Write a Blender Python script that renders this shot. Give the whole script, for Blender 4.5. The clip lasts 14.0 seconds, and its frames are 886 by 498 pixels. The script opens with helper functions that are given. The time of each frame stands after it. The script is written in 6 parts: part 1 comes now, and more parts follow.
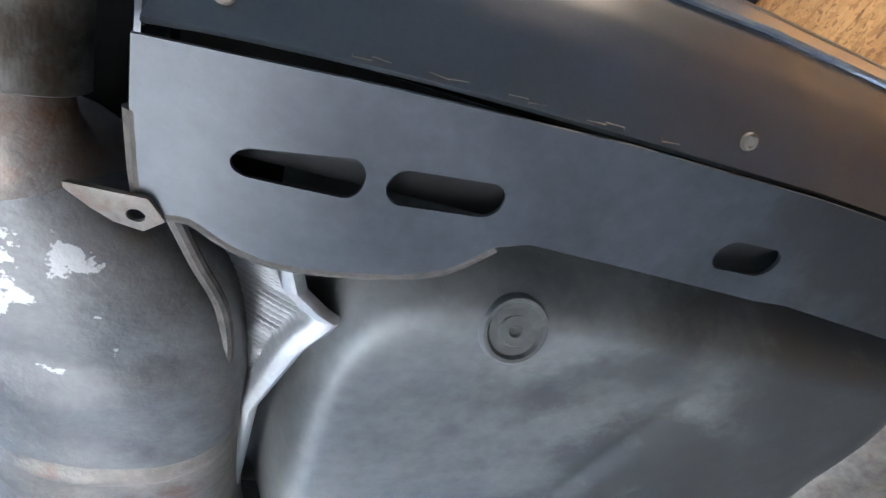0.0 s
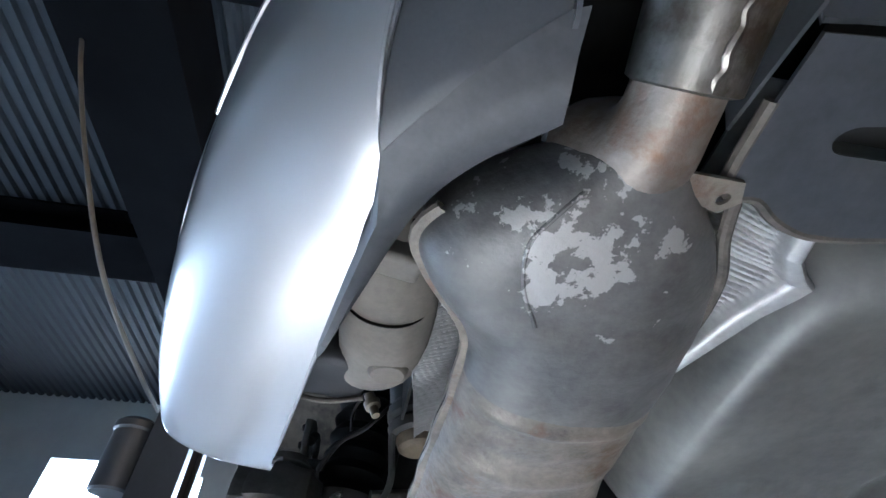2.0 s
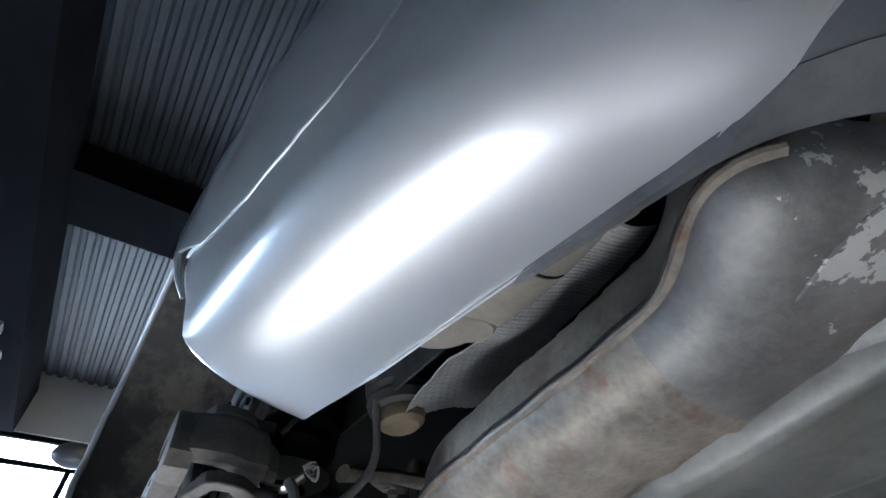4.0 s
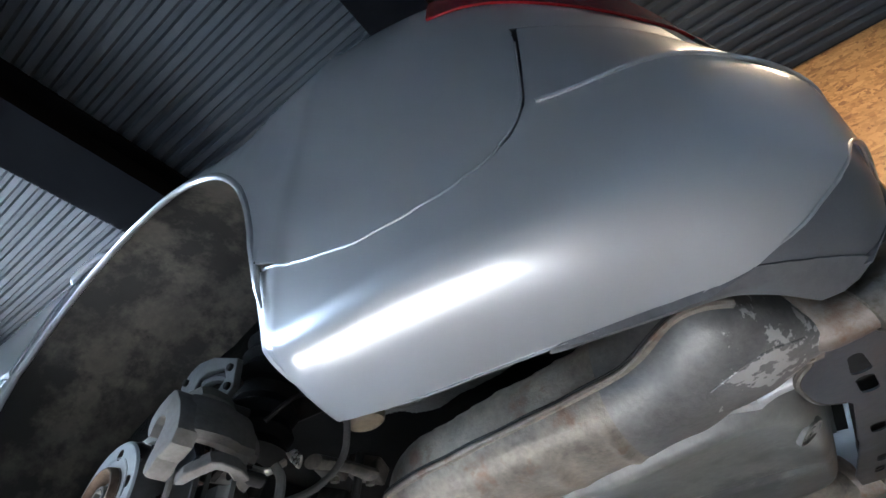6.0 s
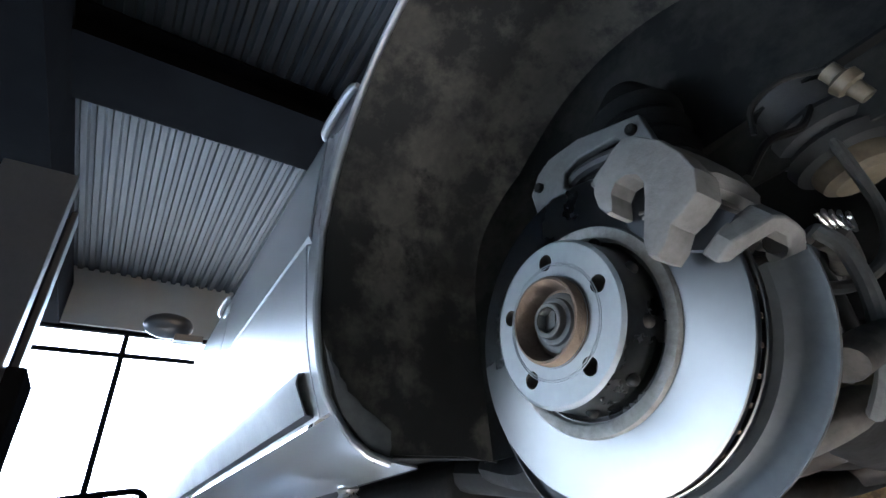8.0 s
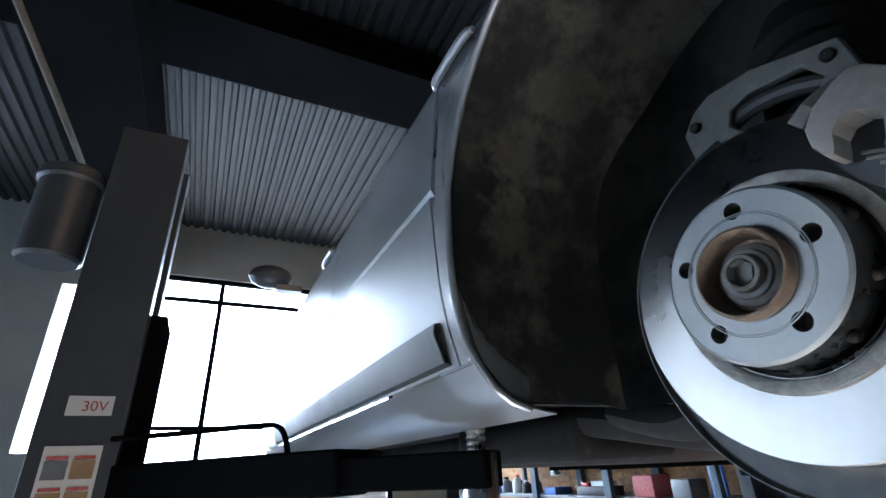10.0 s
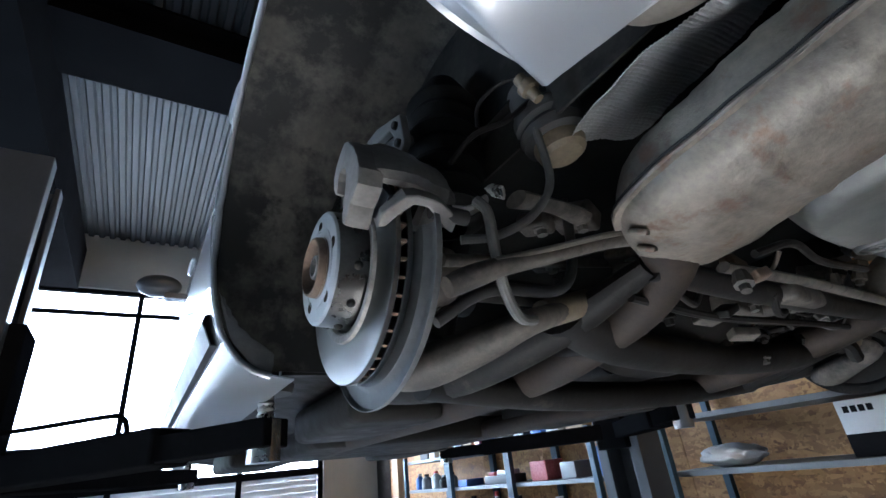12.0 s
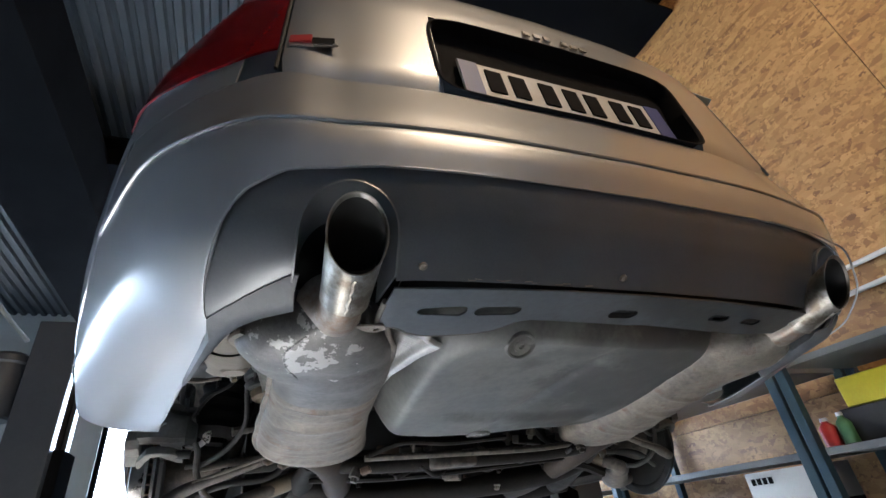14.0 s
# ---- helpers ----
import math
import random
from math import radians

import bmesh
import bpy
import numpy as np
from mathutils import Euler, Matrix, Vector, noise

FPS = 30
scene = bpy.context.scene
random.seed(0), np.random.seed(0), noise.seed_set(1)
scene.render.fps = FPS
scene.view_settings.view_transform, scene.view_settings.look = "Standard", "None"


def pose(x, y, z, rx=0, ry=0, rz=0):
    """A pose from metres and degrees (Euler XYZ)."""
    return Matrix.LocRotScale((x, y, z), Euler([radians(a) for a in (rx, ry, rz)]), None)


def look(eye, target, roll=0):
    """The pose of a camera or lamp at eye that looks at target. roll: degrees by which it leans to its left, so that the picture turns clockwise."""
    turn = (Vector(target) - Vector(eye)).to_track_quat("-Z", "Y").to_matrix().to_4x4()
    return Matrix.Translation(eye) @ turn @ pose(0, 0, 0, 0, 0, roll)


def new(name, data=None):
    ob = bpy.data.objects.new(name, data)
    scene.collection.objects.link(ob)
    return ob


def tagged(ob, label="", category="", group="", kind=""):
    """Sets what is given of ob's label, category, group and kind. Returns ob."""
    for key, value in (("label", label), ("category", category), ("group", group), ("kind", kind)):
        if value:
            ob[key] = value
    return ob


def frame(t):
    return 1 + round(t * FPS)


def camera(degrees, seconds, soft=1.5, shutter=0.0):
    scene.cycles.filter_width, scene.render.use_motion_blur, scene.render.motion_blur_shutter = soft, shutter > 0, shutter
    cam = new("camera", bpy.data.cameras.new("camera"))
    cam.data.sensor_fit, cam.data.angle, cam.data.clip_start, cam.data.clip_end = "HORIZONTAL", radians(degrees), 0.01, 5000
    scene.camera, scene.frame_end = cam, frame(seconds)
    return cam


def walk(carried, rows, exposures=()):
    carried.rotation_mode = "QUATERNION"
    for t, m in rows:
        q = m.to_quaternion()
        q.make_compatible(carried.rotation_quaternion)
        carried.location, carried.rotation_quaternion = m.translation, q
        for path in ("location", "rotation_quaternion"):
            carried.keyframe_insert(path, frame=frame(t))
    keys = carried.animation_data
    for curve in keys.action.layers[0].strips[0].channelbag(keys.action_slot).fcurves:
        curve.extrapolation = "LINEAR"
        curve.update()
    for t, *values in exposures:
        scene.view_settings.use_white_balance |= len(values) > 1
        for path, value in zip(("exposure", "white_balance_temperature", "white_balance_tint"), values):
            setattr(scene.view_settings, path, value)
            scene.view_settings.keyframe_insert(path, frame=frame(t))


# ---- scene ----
cam = camera(86.1, 14.0)
METRES, EYE, TILT, LEAN, TURN = 3.2974, 1.3412, 46.03, 2.97, -19.34
ROWS = [
    (0.0, 0.0, 0.0, 0.0, 0.0, 0.0, -0.0),
    (0.5, -0.0249, -0.0128, 0.0105, 3.55, -0.59, 3.56),
    (1.0, -0.0353, -0.0223, 0.0193, 7.18, -1.44, 5.92),
    (1.5, -0.0554, -0.0241, 0.0149, 10.34, -1.98, 6.1),
    (2.0, -0.094, -0.0183, 0.0035, 8.83, -1.96, 4.41),
    (2.5, -0.1201, -0.0032, -0.0177, 4.81, -1.61, 0.67),
    (5.0, -0.2161, -0.0058, -0.0167, -21.31, 2.93, -18.63),
    (5.5, -0.2193, -0.0218, -0.0029, -25.89, 4.6, -21.59),
    (6.0, -0.2515, -0.0162, -0.018, -25.67, 3.11, -23.02),
    (6.5, -0.2918, 0.0091, -0.0552, -23.98, 0.21, -20.53),
    (7.0, -0.3086, 0.0402, -0.0838, -21.09, -4.41, -16.71),
    (7.5, -0.3039, 0.068, -0.1048, -16.16, -9.82, -12.5),
    (8.0, -0.3062, 0.0895, -0.1116, -10.82, -13.3, -8.69),
    (8.5, -0.3348, 0.101, -0.1098, -6.58, -16.27, -5.39),
    (11.0, -0.3331, 0.0773, -0.1269, -3.74, -21.55, -4.93),
    (11.5, -0.2951, 0.0488, -0.1138, -6.69, -20.88, -5.93),
    (12.0, -0.2381, 0.0212, -0.0815, -10.03, -19.21, -5.93),
    (12.5, -0.185, -0.0156, -0.0376, -11.96, -16.47, -5.48),
    (13.0, -0.1515, -0.0582, 0.011, -12.31, -14.93, -4.69),
    (13.5, -0.1001, -0.0908, 0.0633, -9.24, -15.36, -3.48),
    (14.0, -0.0348, -0.1088, 0.0938, -3.73, -15.38, 1.37),
]
EXPOSURES = [(0.0, 6.4, 5250, 10), (0.5, 6.5, 5250, 10), (1.0, 6.45, 5250, 10), (1.5, 6.25, 5300, 10), (2.5, 5.6, 5400, 10), (5.0, 5.7, 5650, 10), (7.0, 5.9, 5700, 10), (8.5, 5.4, 5700, 10), (11.0, 5.1, 5800, 10), (12.0, 5.4, 5550, 10), (13.0, 5.4, 5550, 10), (14.0, 5.8, 5800, 10)]
walk(cam, [(t, pose(-0.3166, -1.0443, EYE, TILT, LEAN, TURN) @ pose(METRES * x, METRES * y, METRES * z, 90 + pitch, roll, yaw)) for t, x, y, z, yaw, pitch, roll in ROWS], EXPOSURES)

# ---- world and lights ----
world = bpy.data.worlds.new("world")
scene.world = world
world.use_nodes = True
sky = world.node_tree.nodes.new("ShaderNodeTexSky")
sky.sky_type, sky.sun_disc = "NISHITA", False
sky.sun_elevation, sky.sun_rotation = radians(27), radians(-90)
background = world.node_tree.nodes["Background"]
background.inputs["Strength"].default_value = 0.12
world.node_tree.links.new(sky.outputs["Color"], background.inputs["Color"])


def lamp(name, eye, target, width, height, watts, colour, spread=180):
    data = bpy.data.lights.new(name, "AREA")
    data.shape, data.size, data.size_y, data.energy, data.color = "RECTANGLE", width, height, watts, colour
    data.spread = radians(spread)
    ob = new(name, data)
    ob.matrix_world = look(eye, target)
    return ob


# sun through an added, unseen strip opening on to the floor; sky light in the glazing and the side doorway; one warm
# tube over the boards
sun_data = bpy.data.lights.new("sun", "SUN")
sun_data.energy, sun_data.angle, sun_data.color = 5.0, radians(0.5), (1.0, 0.95, 0.88)
sun = new("sun", sun_data)
sun.matrix_world = look((-18.0, -0.2, 9.2), (0.0, 0.4, 0.0))
lamp("window_daylight", (-0.4, 7.25, 2.4), (-0.3, 0, 0.2), 3.6, 2.4, 5.8, (0.72, 0.87, 1.0), 125)
lamp("doorway_daylight", (-6.55, 3.45, 1.0), (-0.6, 1.0, 1.6), 2.3, 2.6, 1.9, (0.72, 0.87, 1.0))
lamp("tube_light", (0.6, -2.7, 4.50), (1.6, -0.9, 2.2), 1.25, 0.4, 1.3, (1.0, 0.70, 0.42))

# ---- materials ----


def mat(name, c1, c2=None, scale=6.0, rough=0.5, rough2=None, metal=0.0, bump=0.1, grain=90.0, spots=None, spot_scale=25.0, spot_edge=(0.55, 0.62), coat=0.0, stretch=(1, 1, 1), gloss=0.5, spot_at=None):
    """Two scales of noise between two colours, fine relief, and patches of a third colour."""
    m = bpy.data.materials.new(name)
    m.use_nodes = True
    nt = m.node_tree
    n, link = nt.nodes, nt.links.new
    b = n["Principled BSDF"]
    c2 = c2 or tuple(c * 0.7 for c in c1)
    co = n.new("ShaderNodeTexCoord")
    mp = n.new("ShaderNodeMapping")
    mp.inputs["Scale"].default_value = stretch
    link(co.outputs["Object"], mp.inputs["Vector"])
    big, fine = n.new("ShaderNodeTexNoise"), n.new("ShaderNodeTexNoise")
    for t, s, d in ((big, scale, 5.0), (fine, grain, 3.0)):
        t.inputs["Scale"].default_value, t.inputs["Detail"].default_value = s, d
        t.inputs["Roughness"].default_value = 0.64
        link(mp.outputs["Vector"], t.inputs["Vector"])
    add = n.new("ShaderNodeMath")
    add.operation = "MULTIPLY_ADD"
    link(fine.outputs["Fac"], add.inputs[0])
    add.inputs[1].default_value = 0.35
    link(big.outputs["Fac"], add.inputs[2])
    ramp = n.new("ShaderNodeValToRGB")
    ramp.color_ramp.elements[0].position, ramp.color_ramp.elements[1].position = 0.48, 0.90
    ramp.color_ramp.elements[0].color, ramp.color_ramp.elements[1].color = (*c2, 1), (*c1, 1)
    link(add.outputs[0], ramp.inputs["Fac"])
    colour = ramp.outputs["Color"]
    rr = n.new("ShaderNodeMapRange")
    rr.inputs["From Min"].default_value, rr.inputs["From Max"].default_value = 0.3, 0.7
    rr.inputs["To Min"].default_value, rr.inputs["To Max"].default_value = rough, rough if rough2 is None else rough2
    link(big.outputs["Fac"], rr.inputs["Value"])
    if spots:
        st = n.new("ShaderNodeTexNoise")
        st.inputs["Scale"].default_value, st.inputs["Detail"].default_value, st.inputs["Roughness"].default_value = spot_scale, 7.0, 0.66
        link(co.outputs["Object"], st.inputs["Vector"])
        sr = n.new("ShaderNodeMapRange")
        sr.inputs["From Min"].default_value, sr.inputs["From Max"].default_value = spot_edge
        level = st.outputs["Fac"]
        if spot_at:
            # the patches thin out away from one place
            far = n.new("ShaderNodeVectorMath")
            far.operation = "DISTANCE"
            link(co.outputs["Object"], far.inputs[0])
            far.inputs[1].default_value = spot_at[0]
            fade = n.new("ShaderNodeMath")
            fade.operation = "MULTIPLY_ADD"
            link(far.outputs["Value"], fade.inputs[0])
            fade.inputs[1].default_value = -spot_at[1]
            link(st.outputs["Fac"], fade.inputs[2])
            level = fade.outputs[0]
        link(level, sr.inputs["Value"])
        mix = n.new("ShaderNodeMix")
        mix.data_type = "RGBA"
        link(sr.outputs["Result"], mix.inputs["Factor"])
        link(colour, mix.inputs["A"])
        mix.inputs["B"].default_value = (*spots, 1)
        colour = mix.outputs["Result"]
    link(colour, b.inputs["Base Color"])
    link(rr.outputs["Result"], b.inputs["Roughness"])
    b.inputs["Metallic"].default_value, b.inputs["Coat Weight"].default_value = metal, coat
    b.inputs["Coat Roughness"].default_value, b.inputs["Specular IOR Level"].default_value = 0.06, gloss
    if bump:
        bp = n.new("ShaderNodeBump")
        bp.inputs["Strength"].default_value, bp.inputs["Distance"].default_value = bump, 0.004
        link(add.outputs[0], bp.inputs["Height"])
        link(bp.outputs["Normal"], b.inputs["Normal"])
    return m


def glow(name, colour, strength):
    m = bpy.data.materials.new(name)
    m.use_nodes = True
    b = m.node_tree.nodes["Principled BSDF"]
    b.inputs["Base Color"].default_value = (*colour, 1)
    b.inputs["Emission Color"].default_value, b.inputs["Emission Strength"].default_value = (*colour, 1), strength
    return m


def osb_material():
    """Pressed flakes: stretched cells in several directions, straw to brown."""
    m = bpy.data.materials.new("osb")
    m.use_nodes = True
    nt = m.node_tree
    n, link = nt.nodes, nt.links.new
    b = n["Principled BSDF"]
    co = n.new("ShaderNodeTexCoord")
    last, height = None, None
    for i, (turn, sc) in enumerate(((12, (1, 9, 24)), (-38, (1, 10, 26)), (68, (1, 9, 25)), (34, (1, 11, 30)))):
        mp = n.new("ShaderNodeMapping")
        mp.inputs["Rotation"].default_value, mp.inputs["Scale"].default_value = (radians(turn), 0, 0), sc
        link(co.outputs["Object"], mp.inputs["Vector"])
        wob = n.new("ShaderNodeTexNoise")
        wob.inputs["Scale"].default_value = 5.0
        link(mp.outputs["Vector"], wob.inputs["Vector"])
        vo = n.new("ShaderNodeTexVoronoi")
        vo.inputs["Scale"].default_value = 1.1
        mixv = n.new("ShaderNodeMix")
        mixv.data_type = "VECTOR"
        mixv.inputs["Factor"].default_value = 0.06
        link(mp.outputs["Vector"], mixv.inputs["A"])
        link(wob.outputs["Color"], mixv.inputs["B"])
        link(mixv.outputs["Result"], vo.inputs["Vector"])
        ramp = n.new("ShaderNodeValToRGB")
        e = ramp.color_ramp.elements
        e[0].color, e[1].color = (0.12, 0.050, 0.013, 1), (0.44, 0.235, 0.075, 1)
        mid = e.new(0.35)
        mid.color = (0.27, 0.130, 0.038, 1)
        link(vo.outputs["Color"], ramp.inputs["Fac"])
        if last is None:
            last, height = ramp.outputs["Color"], vo.outputs["Distance"]
        else:
            sel = n.new("ShaderNodeTexNoise")
            sel.inputs["Scale"].default_value, sel.inputs["Detail"].default_value = 13.0 + 5 * i, 2.0
            link(co.outputs["Object"], sel.inputs["Vector"])
            st = n.new("ShaderNodeMapRange")
            st.inputs["From Min"].default_value, st.inputs["From Max"].default_value = 0.49, 0.52
            link(sel.outputs["Fac"], st.inputs["Value"])
            mx = n.new("ShaderNodeMix")
            mx.data_type = "RGBA"
            link(st.outputs["Result"], mx.inputs["Factor"])
            link(last, mx.inputs["A"])
            link(ramp.outputs["Color"], mx.inputs["B"])
            last = mx.outputs["Result"]
    link(last, b.inputs["Base Color"])
    b.inputs["Roughness"].default_value = 0.62
    bp = n.new("ShaderNodeBump")
    bp.inputs["Strength"].default_value, bp.inputs["Distance"].default_value = 0.25, 0.003
    link(height, bp.inputs["Height"])
    link(bp.outputs["Normal"], b.inputs["Normal"])
    return m


def paint_material(name, colour):
    """Metallic car paint: fine flakes under a clear coat."""
    m = mat(name, colour, tuple(c * 0.93 for c in colour), 3.0, 0.33, 0.38, 0.72, 0.0, 900.0, coat=0.8)
    m.node_tree.nodes["Principled BSDF"].inputs["Coat Roughness"].default_value = 0.04
    return m


SILVER = paint_material("silver_paint", (0.42, 0.43, 0.44))
GREY_PLASTIC = mat("grey_bumper_plastic", (0.068, 0.074, 0.082), (0.040, 0.044, 0.050), 5, 0.30, 0.42, 0.0, 0.05, 300, spots=(0.32, 0.32, 0.31), spot_scale=120, spot_edge=(0.745, 0.765), gloss=0.85)
FLANGE = mat("dusty_grey_plastic", (0.085, 0.088, 0.092), (0.040, 0.042, 0.045), 12, 0.45, 0.6, 0.0, 0.1, 120)
BLACK_PLASTIC = mat("black_plastic", (0.03, 0.031, 0.033), (0.016, 0.016, 0.018), 7, 0.5, 0.65, 0, 0.15, 150)
TRAY = mat("dusty_undertray", (0.066, 0.071, 0.079), (0.030, 0.033, 0.037), 8, 0.36, 0.50, 0, 0.15, 90, spots=(0.022, 0.022, 0.022), spot_scale=11, spot_edge=(0.20, 0.38), spot_at=((0.24, -0.89, 1.57), 1.0), gloss=0.5)
WELL = mat("coated_floor_pan", (0.150, 0.151, 0.137), (0.048, 0.048, 0.044), 7, 0.40, 0.56, 0, 0.12, 60, spots=(0.038, 0.037, 0.034), spot_scale=9, spot_edge=(0.10, 0.24), spot_at=((0.30, -0.68, 1.55), 1.0), gloss=0.8)
LINER = mat("dusty_wheel_liner", (0.085, 0.078, 0.064), (0.026, 0.0245, 0.021), 6, 0.5, 0.7, 0, 0.2, 60, spots=(0.009, 0.009, 0.0085), spot_scale=7, spot_edge=(0.46, 0.56), gloss=0.4)
MUFFLER = mat("aluminised_steel", (0.25, 0.218, 0.176), (0.085, 0.074, 0.060), 15, 0.40, 0.62, 0.25, 0.6, 110, spots=(0.12, 0.075, 0.048), spot_scale=19, spot_edge=(0.56, 0.66))
FLAKED = mat("flaking_coated_steel", (0.175, 0.168, 0.158), (0.080, 0.078, 0.074), 12, 0.42, 0.58, 0.4, 0.45, 100, spots=(0.36, 0.35, 0.33), spot_scale=30, spot_edge=(0.462, 0.474), spot_at=((-0.500, -0.795, 1.535), 1.75))
STEEL = mat("bright_steel", (0.62, 0.61, 0.58), (0.45, 0.44, 0.42), 12, 0.22, 0.34, 1.0, 0.06, 200)
TIP_STEEL = mat("tarnished_tip_steel", (0.44, 0.42, 0.38), (0.19, 0.175, 0.15), 26, 0.30, 0.58, 1.0, 0.6, 60, spots=(0.13, 0.11, 0.085), spot_scale=24, spot_edge=(0.46, 0.62), stretch=(1, 0.35, 0.35))
RUST = mat("rusty_steel", (0.24, 0.175, 0.125), (0.12, 0.08, 0.055), 30, 0.6, 0.8, 0.4, 0.4, 220)
DISC = mat("ground_disc_steel", (0.18, 0.175, 0.168), (0.15, 0.146, 0.14), 4, 0.26, 0.31, 1.0, 0.0, 40)
disc_nodes = DISC.node_tree
tangent = disc_nodes.nodes.new("ShaderNodeTangent")
tangent.direction_type, tangent.axis = "RADIAL", "X"
disc_nodes.links.new(tangent.outputs["Tangent"], disc_nodes.nodes["Principled BSDF"].inputs["Tangent"])
disc_nodes.nodes["Principled BSDF"].inputs["Anisotropic"].default_value = 0.8
HAT_SIDE = mat("dark_turned_steel", (0.20, 0.195, 0.185), (0.11, 0.105, 0.10), 14, 0.24, 0.36, 1.0, 0.03, 120)
UNSWEPT = mat("rough_unswept_steel", (0.34, 0.325, 0.30), (0.20, 0.185, 0.165), 40, 0.5, 0.65, 0.4, 0.3, 160)
HAT = mat("zinc_coated_disc", (0.36, 0.37, 0.37), (0.30, 0.31, 0.31), 12, 0.44, 0.52, 0.4, 0.03, 120)
CAST = mat("dusty_cast_iron", (0.24, 0.228, 0.21), (0.13, 0.122, 0.108), 16, 0.62, 0.8, 0.2, 0.35, 130)
ARM = mat("dusty_suspension_arm", (0.15, 0.132, 0.109), (0.045, 0.040, 0.034), 16, 0.6, 0.8, 0.25, 0.35, 90, spots=(0.05, 0.044, 0.038), spot_scale=22, spot_edge=(0.52, 0.62))
DARK_METAL = mat("dirty_black_metal", (0.024, 0.021, 0.018), (0.009, 0.0085, 0.008), 14, 0.5, 0.75, 0.2, 0.3, 110, spots=(0.048, 0.040, 0.031), spot_scale=16, spot_edge=(0.60, 0.72), gloss=0.25)
SHIELD = mat("aluminium_heat_shield", (0.42, 0.42, 0.41), (0.30, 0.30, 0.29), 20, 0.40, 0.52, 0.55, 0.1, 160)
# dusty liner colours made darker, with the inner housing's shade painted in
INNER_SHADED = mat("dusty_shaded_housing", (0.040, 0.037, 0.031), (0.010, 0.0098, 0.009), 6, 0.6, 0.75, 0, 0.2, 60, spots=(0.006, 0.006, 0.0058), spot_scale=6, spot_edge=(0.44, 0.56), gloss=0.2)
# near-black that paints in the deep shade under the body
SHADE_BLACK = mat("shade_black", (0.010, 0.0098, 0.009), (0.005, 0.005, 0.0047), 9, 0.7, 0.85, 0, 0.3, 90, gloss=0.12)
RUBBER = mat("black_rubber", (0.04, 0.038, 0.036), (0.025, 0.024, 0.023), 20, 0.55, 0.7, 0, 0.15, 200)
BEIGE = mat("dusty_beige_plastic", (0.185, 0.166, 0.136), (0.105, 0.095, 0.078), 9, 0.6, 0.75, 0, 0.15, 120)
SOOT_SHADE = mat("soot_and_shade_black", (0.012, 0.011, 0.010), (0.007, 0.007, 0.006), 20, 0.7, 0.85, 0, 0.2, 120)
NECK = mat("burnt_neck_steel", (0.28, 0.25, 0.215), (0.15, 0.12, 0.095), 22, 0.42, 0.6, 0.6, 0.35, 120, spots=(0.17, 0.105, 0.065), spot_scale=26, spot_edge=(0.50, 0.66))
CAP = mat("grey_sill_plastic", (0.12, 0.124, 0.124), (0.065, 0.068, 0.068), 12, 0.5, 0.65, 0.0, 0.15, 90)
HOSE = mat("grey_rubber_hose", (0.13, 0.128, 0.12), (0.07, 0.068, 0.063), 25, 0.55, 0.7, 0, 0.15, 150)
CREAM = mat("cream_plastic", (0.20, 0.162, 0.108), (0.10, 0.078, 0.05), 20, 0.5, 0.7, 0, 0.2, 120)
CEILING = mat("grey_roof_sheet", (0.039, 0.043, 0.047), (0.029, 0.032, 0.035), 0.8, 0.55, 0.65, 0.0, 0.02, 30, gloss=0.1)
BEAM = mat("dark_steel_beam", (0.007, 0.0073, 0.008), (0.004, 0.004, 0.0045), 2, 0.8, 0.9, 0.0, 0.04, 60, gloss=0.0)
POST = mat("lift_paint", (0.05, 0.055, 0.062), (0.035, 0.038, 0.044), 4, 0.36, 0.5, 0.0, 0.05, 90)
OSB = osb_material()
WALL = mat("white_wall_panel", (0.60, 0.60, 0.58), (0.52, 0.52, 0.50), 1.5, 0.6, 0.7, 0, 0.04, 60)
FLOOR = mat("concrete_floor", (0.36, 0.355, 0.345), (0.26, 0.256, 0.25), 2, 0.5, 0.7, 0, 0.15, 40)
BLUE = mat("blue_shelf_steel", (0.022, 0.050, 0.075), (0.017, 0.040, 0.06), 6, 0.42, 0.5, 0.1, 0.05, 90)
SHELF = mat("grey_shelf_board", (0.19, 0.197, 0.205), (0.14, 0.147, 0.153), 4, 0.45, 0.55, 0.3, 0.04, 90)
WHITE = mat("white_card", (0.60, 0.60, 0.59), (0.52, 0.52, 0.51), 5, 0.6, 0.7, 0, 0.04, 120)
CARD = mat("brown_card", (0.34, 0.23, 0.13), (0.27, 0.18, 0.10), 6, 0.7, 0.8, 0, 0.06, 120)
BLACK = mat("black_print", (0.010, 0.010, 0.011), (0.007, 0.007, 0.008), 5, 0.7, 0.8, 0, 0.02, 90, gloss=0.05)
RED = mat("red_plastic", (0.42, 0.035, 0.03), (0.30, 0.025, 0.022), 6, 0.35, 0.45, 0, 0.04, 90)
PINK = mat("red_patterned_card", (0.52, 0.16, 0.15), (0.36, 0.05, 0.05), 60, 0.5, 0.6, 0, 0.04, 200)
YELLOW = mat("yellow_plastic", (0.62, 0.52, 0.03), (0.52, 0.43, 0.025), 6, 0.35, 0.45, 0, 0.03, 90)
GREEN = mat("green_plastic", (0.07, 0.20, 0.08), (0.05, 0.14, 0.06), 6, 0.4, 0.5, 0, 0.03, 90)
BLUE_BOX = mat("blue_plastic", (0.04, 0.13, 0.42), (0.03, 0.10, 0.33), 6, 0.4, 0.5, 0, 0.03, 90)
ORANGE = mat("orange_plastic", (0.55, 0.16, 0.04), (0.44, 0.12, 0.03), 6, 0.45, 0.5, 0, 0.03, 90)
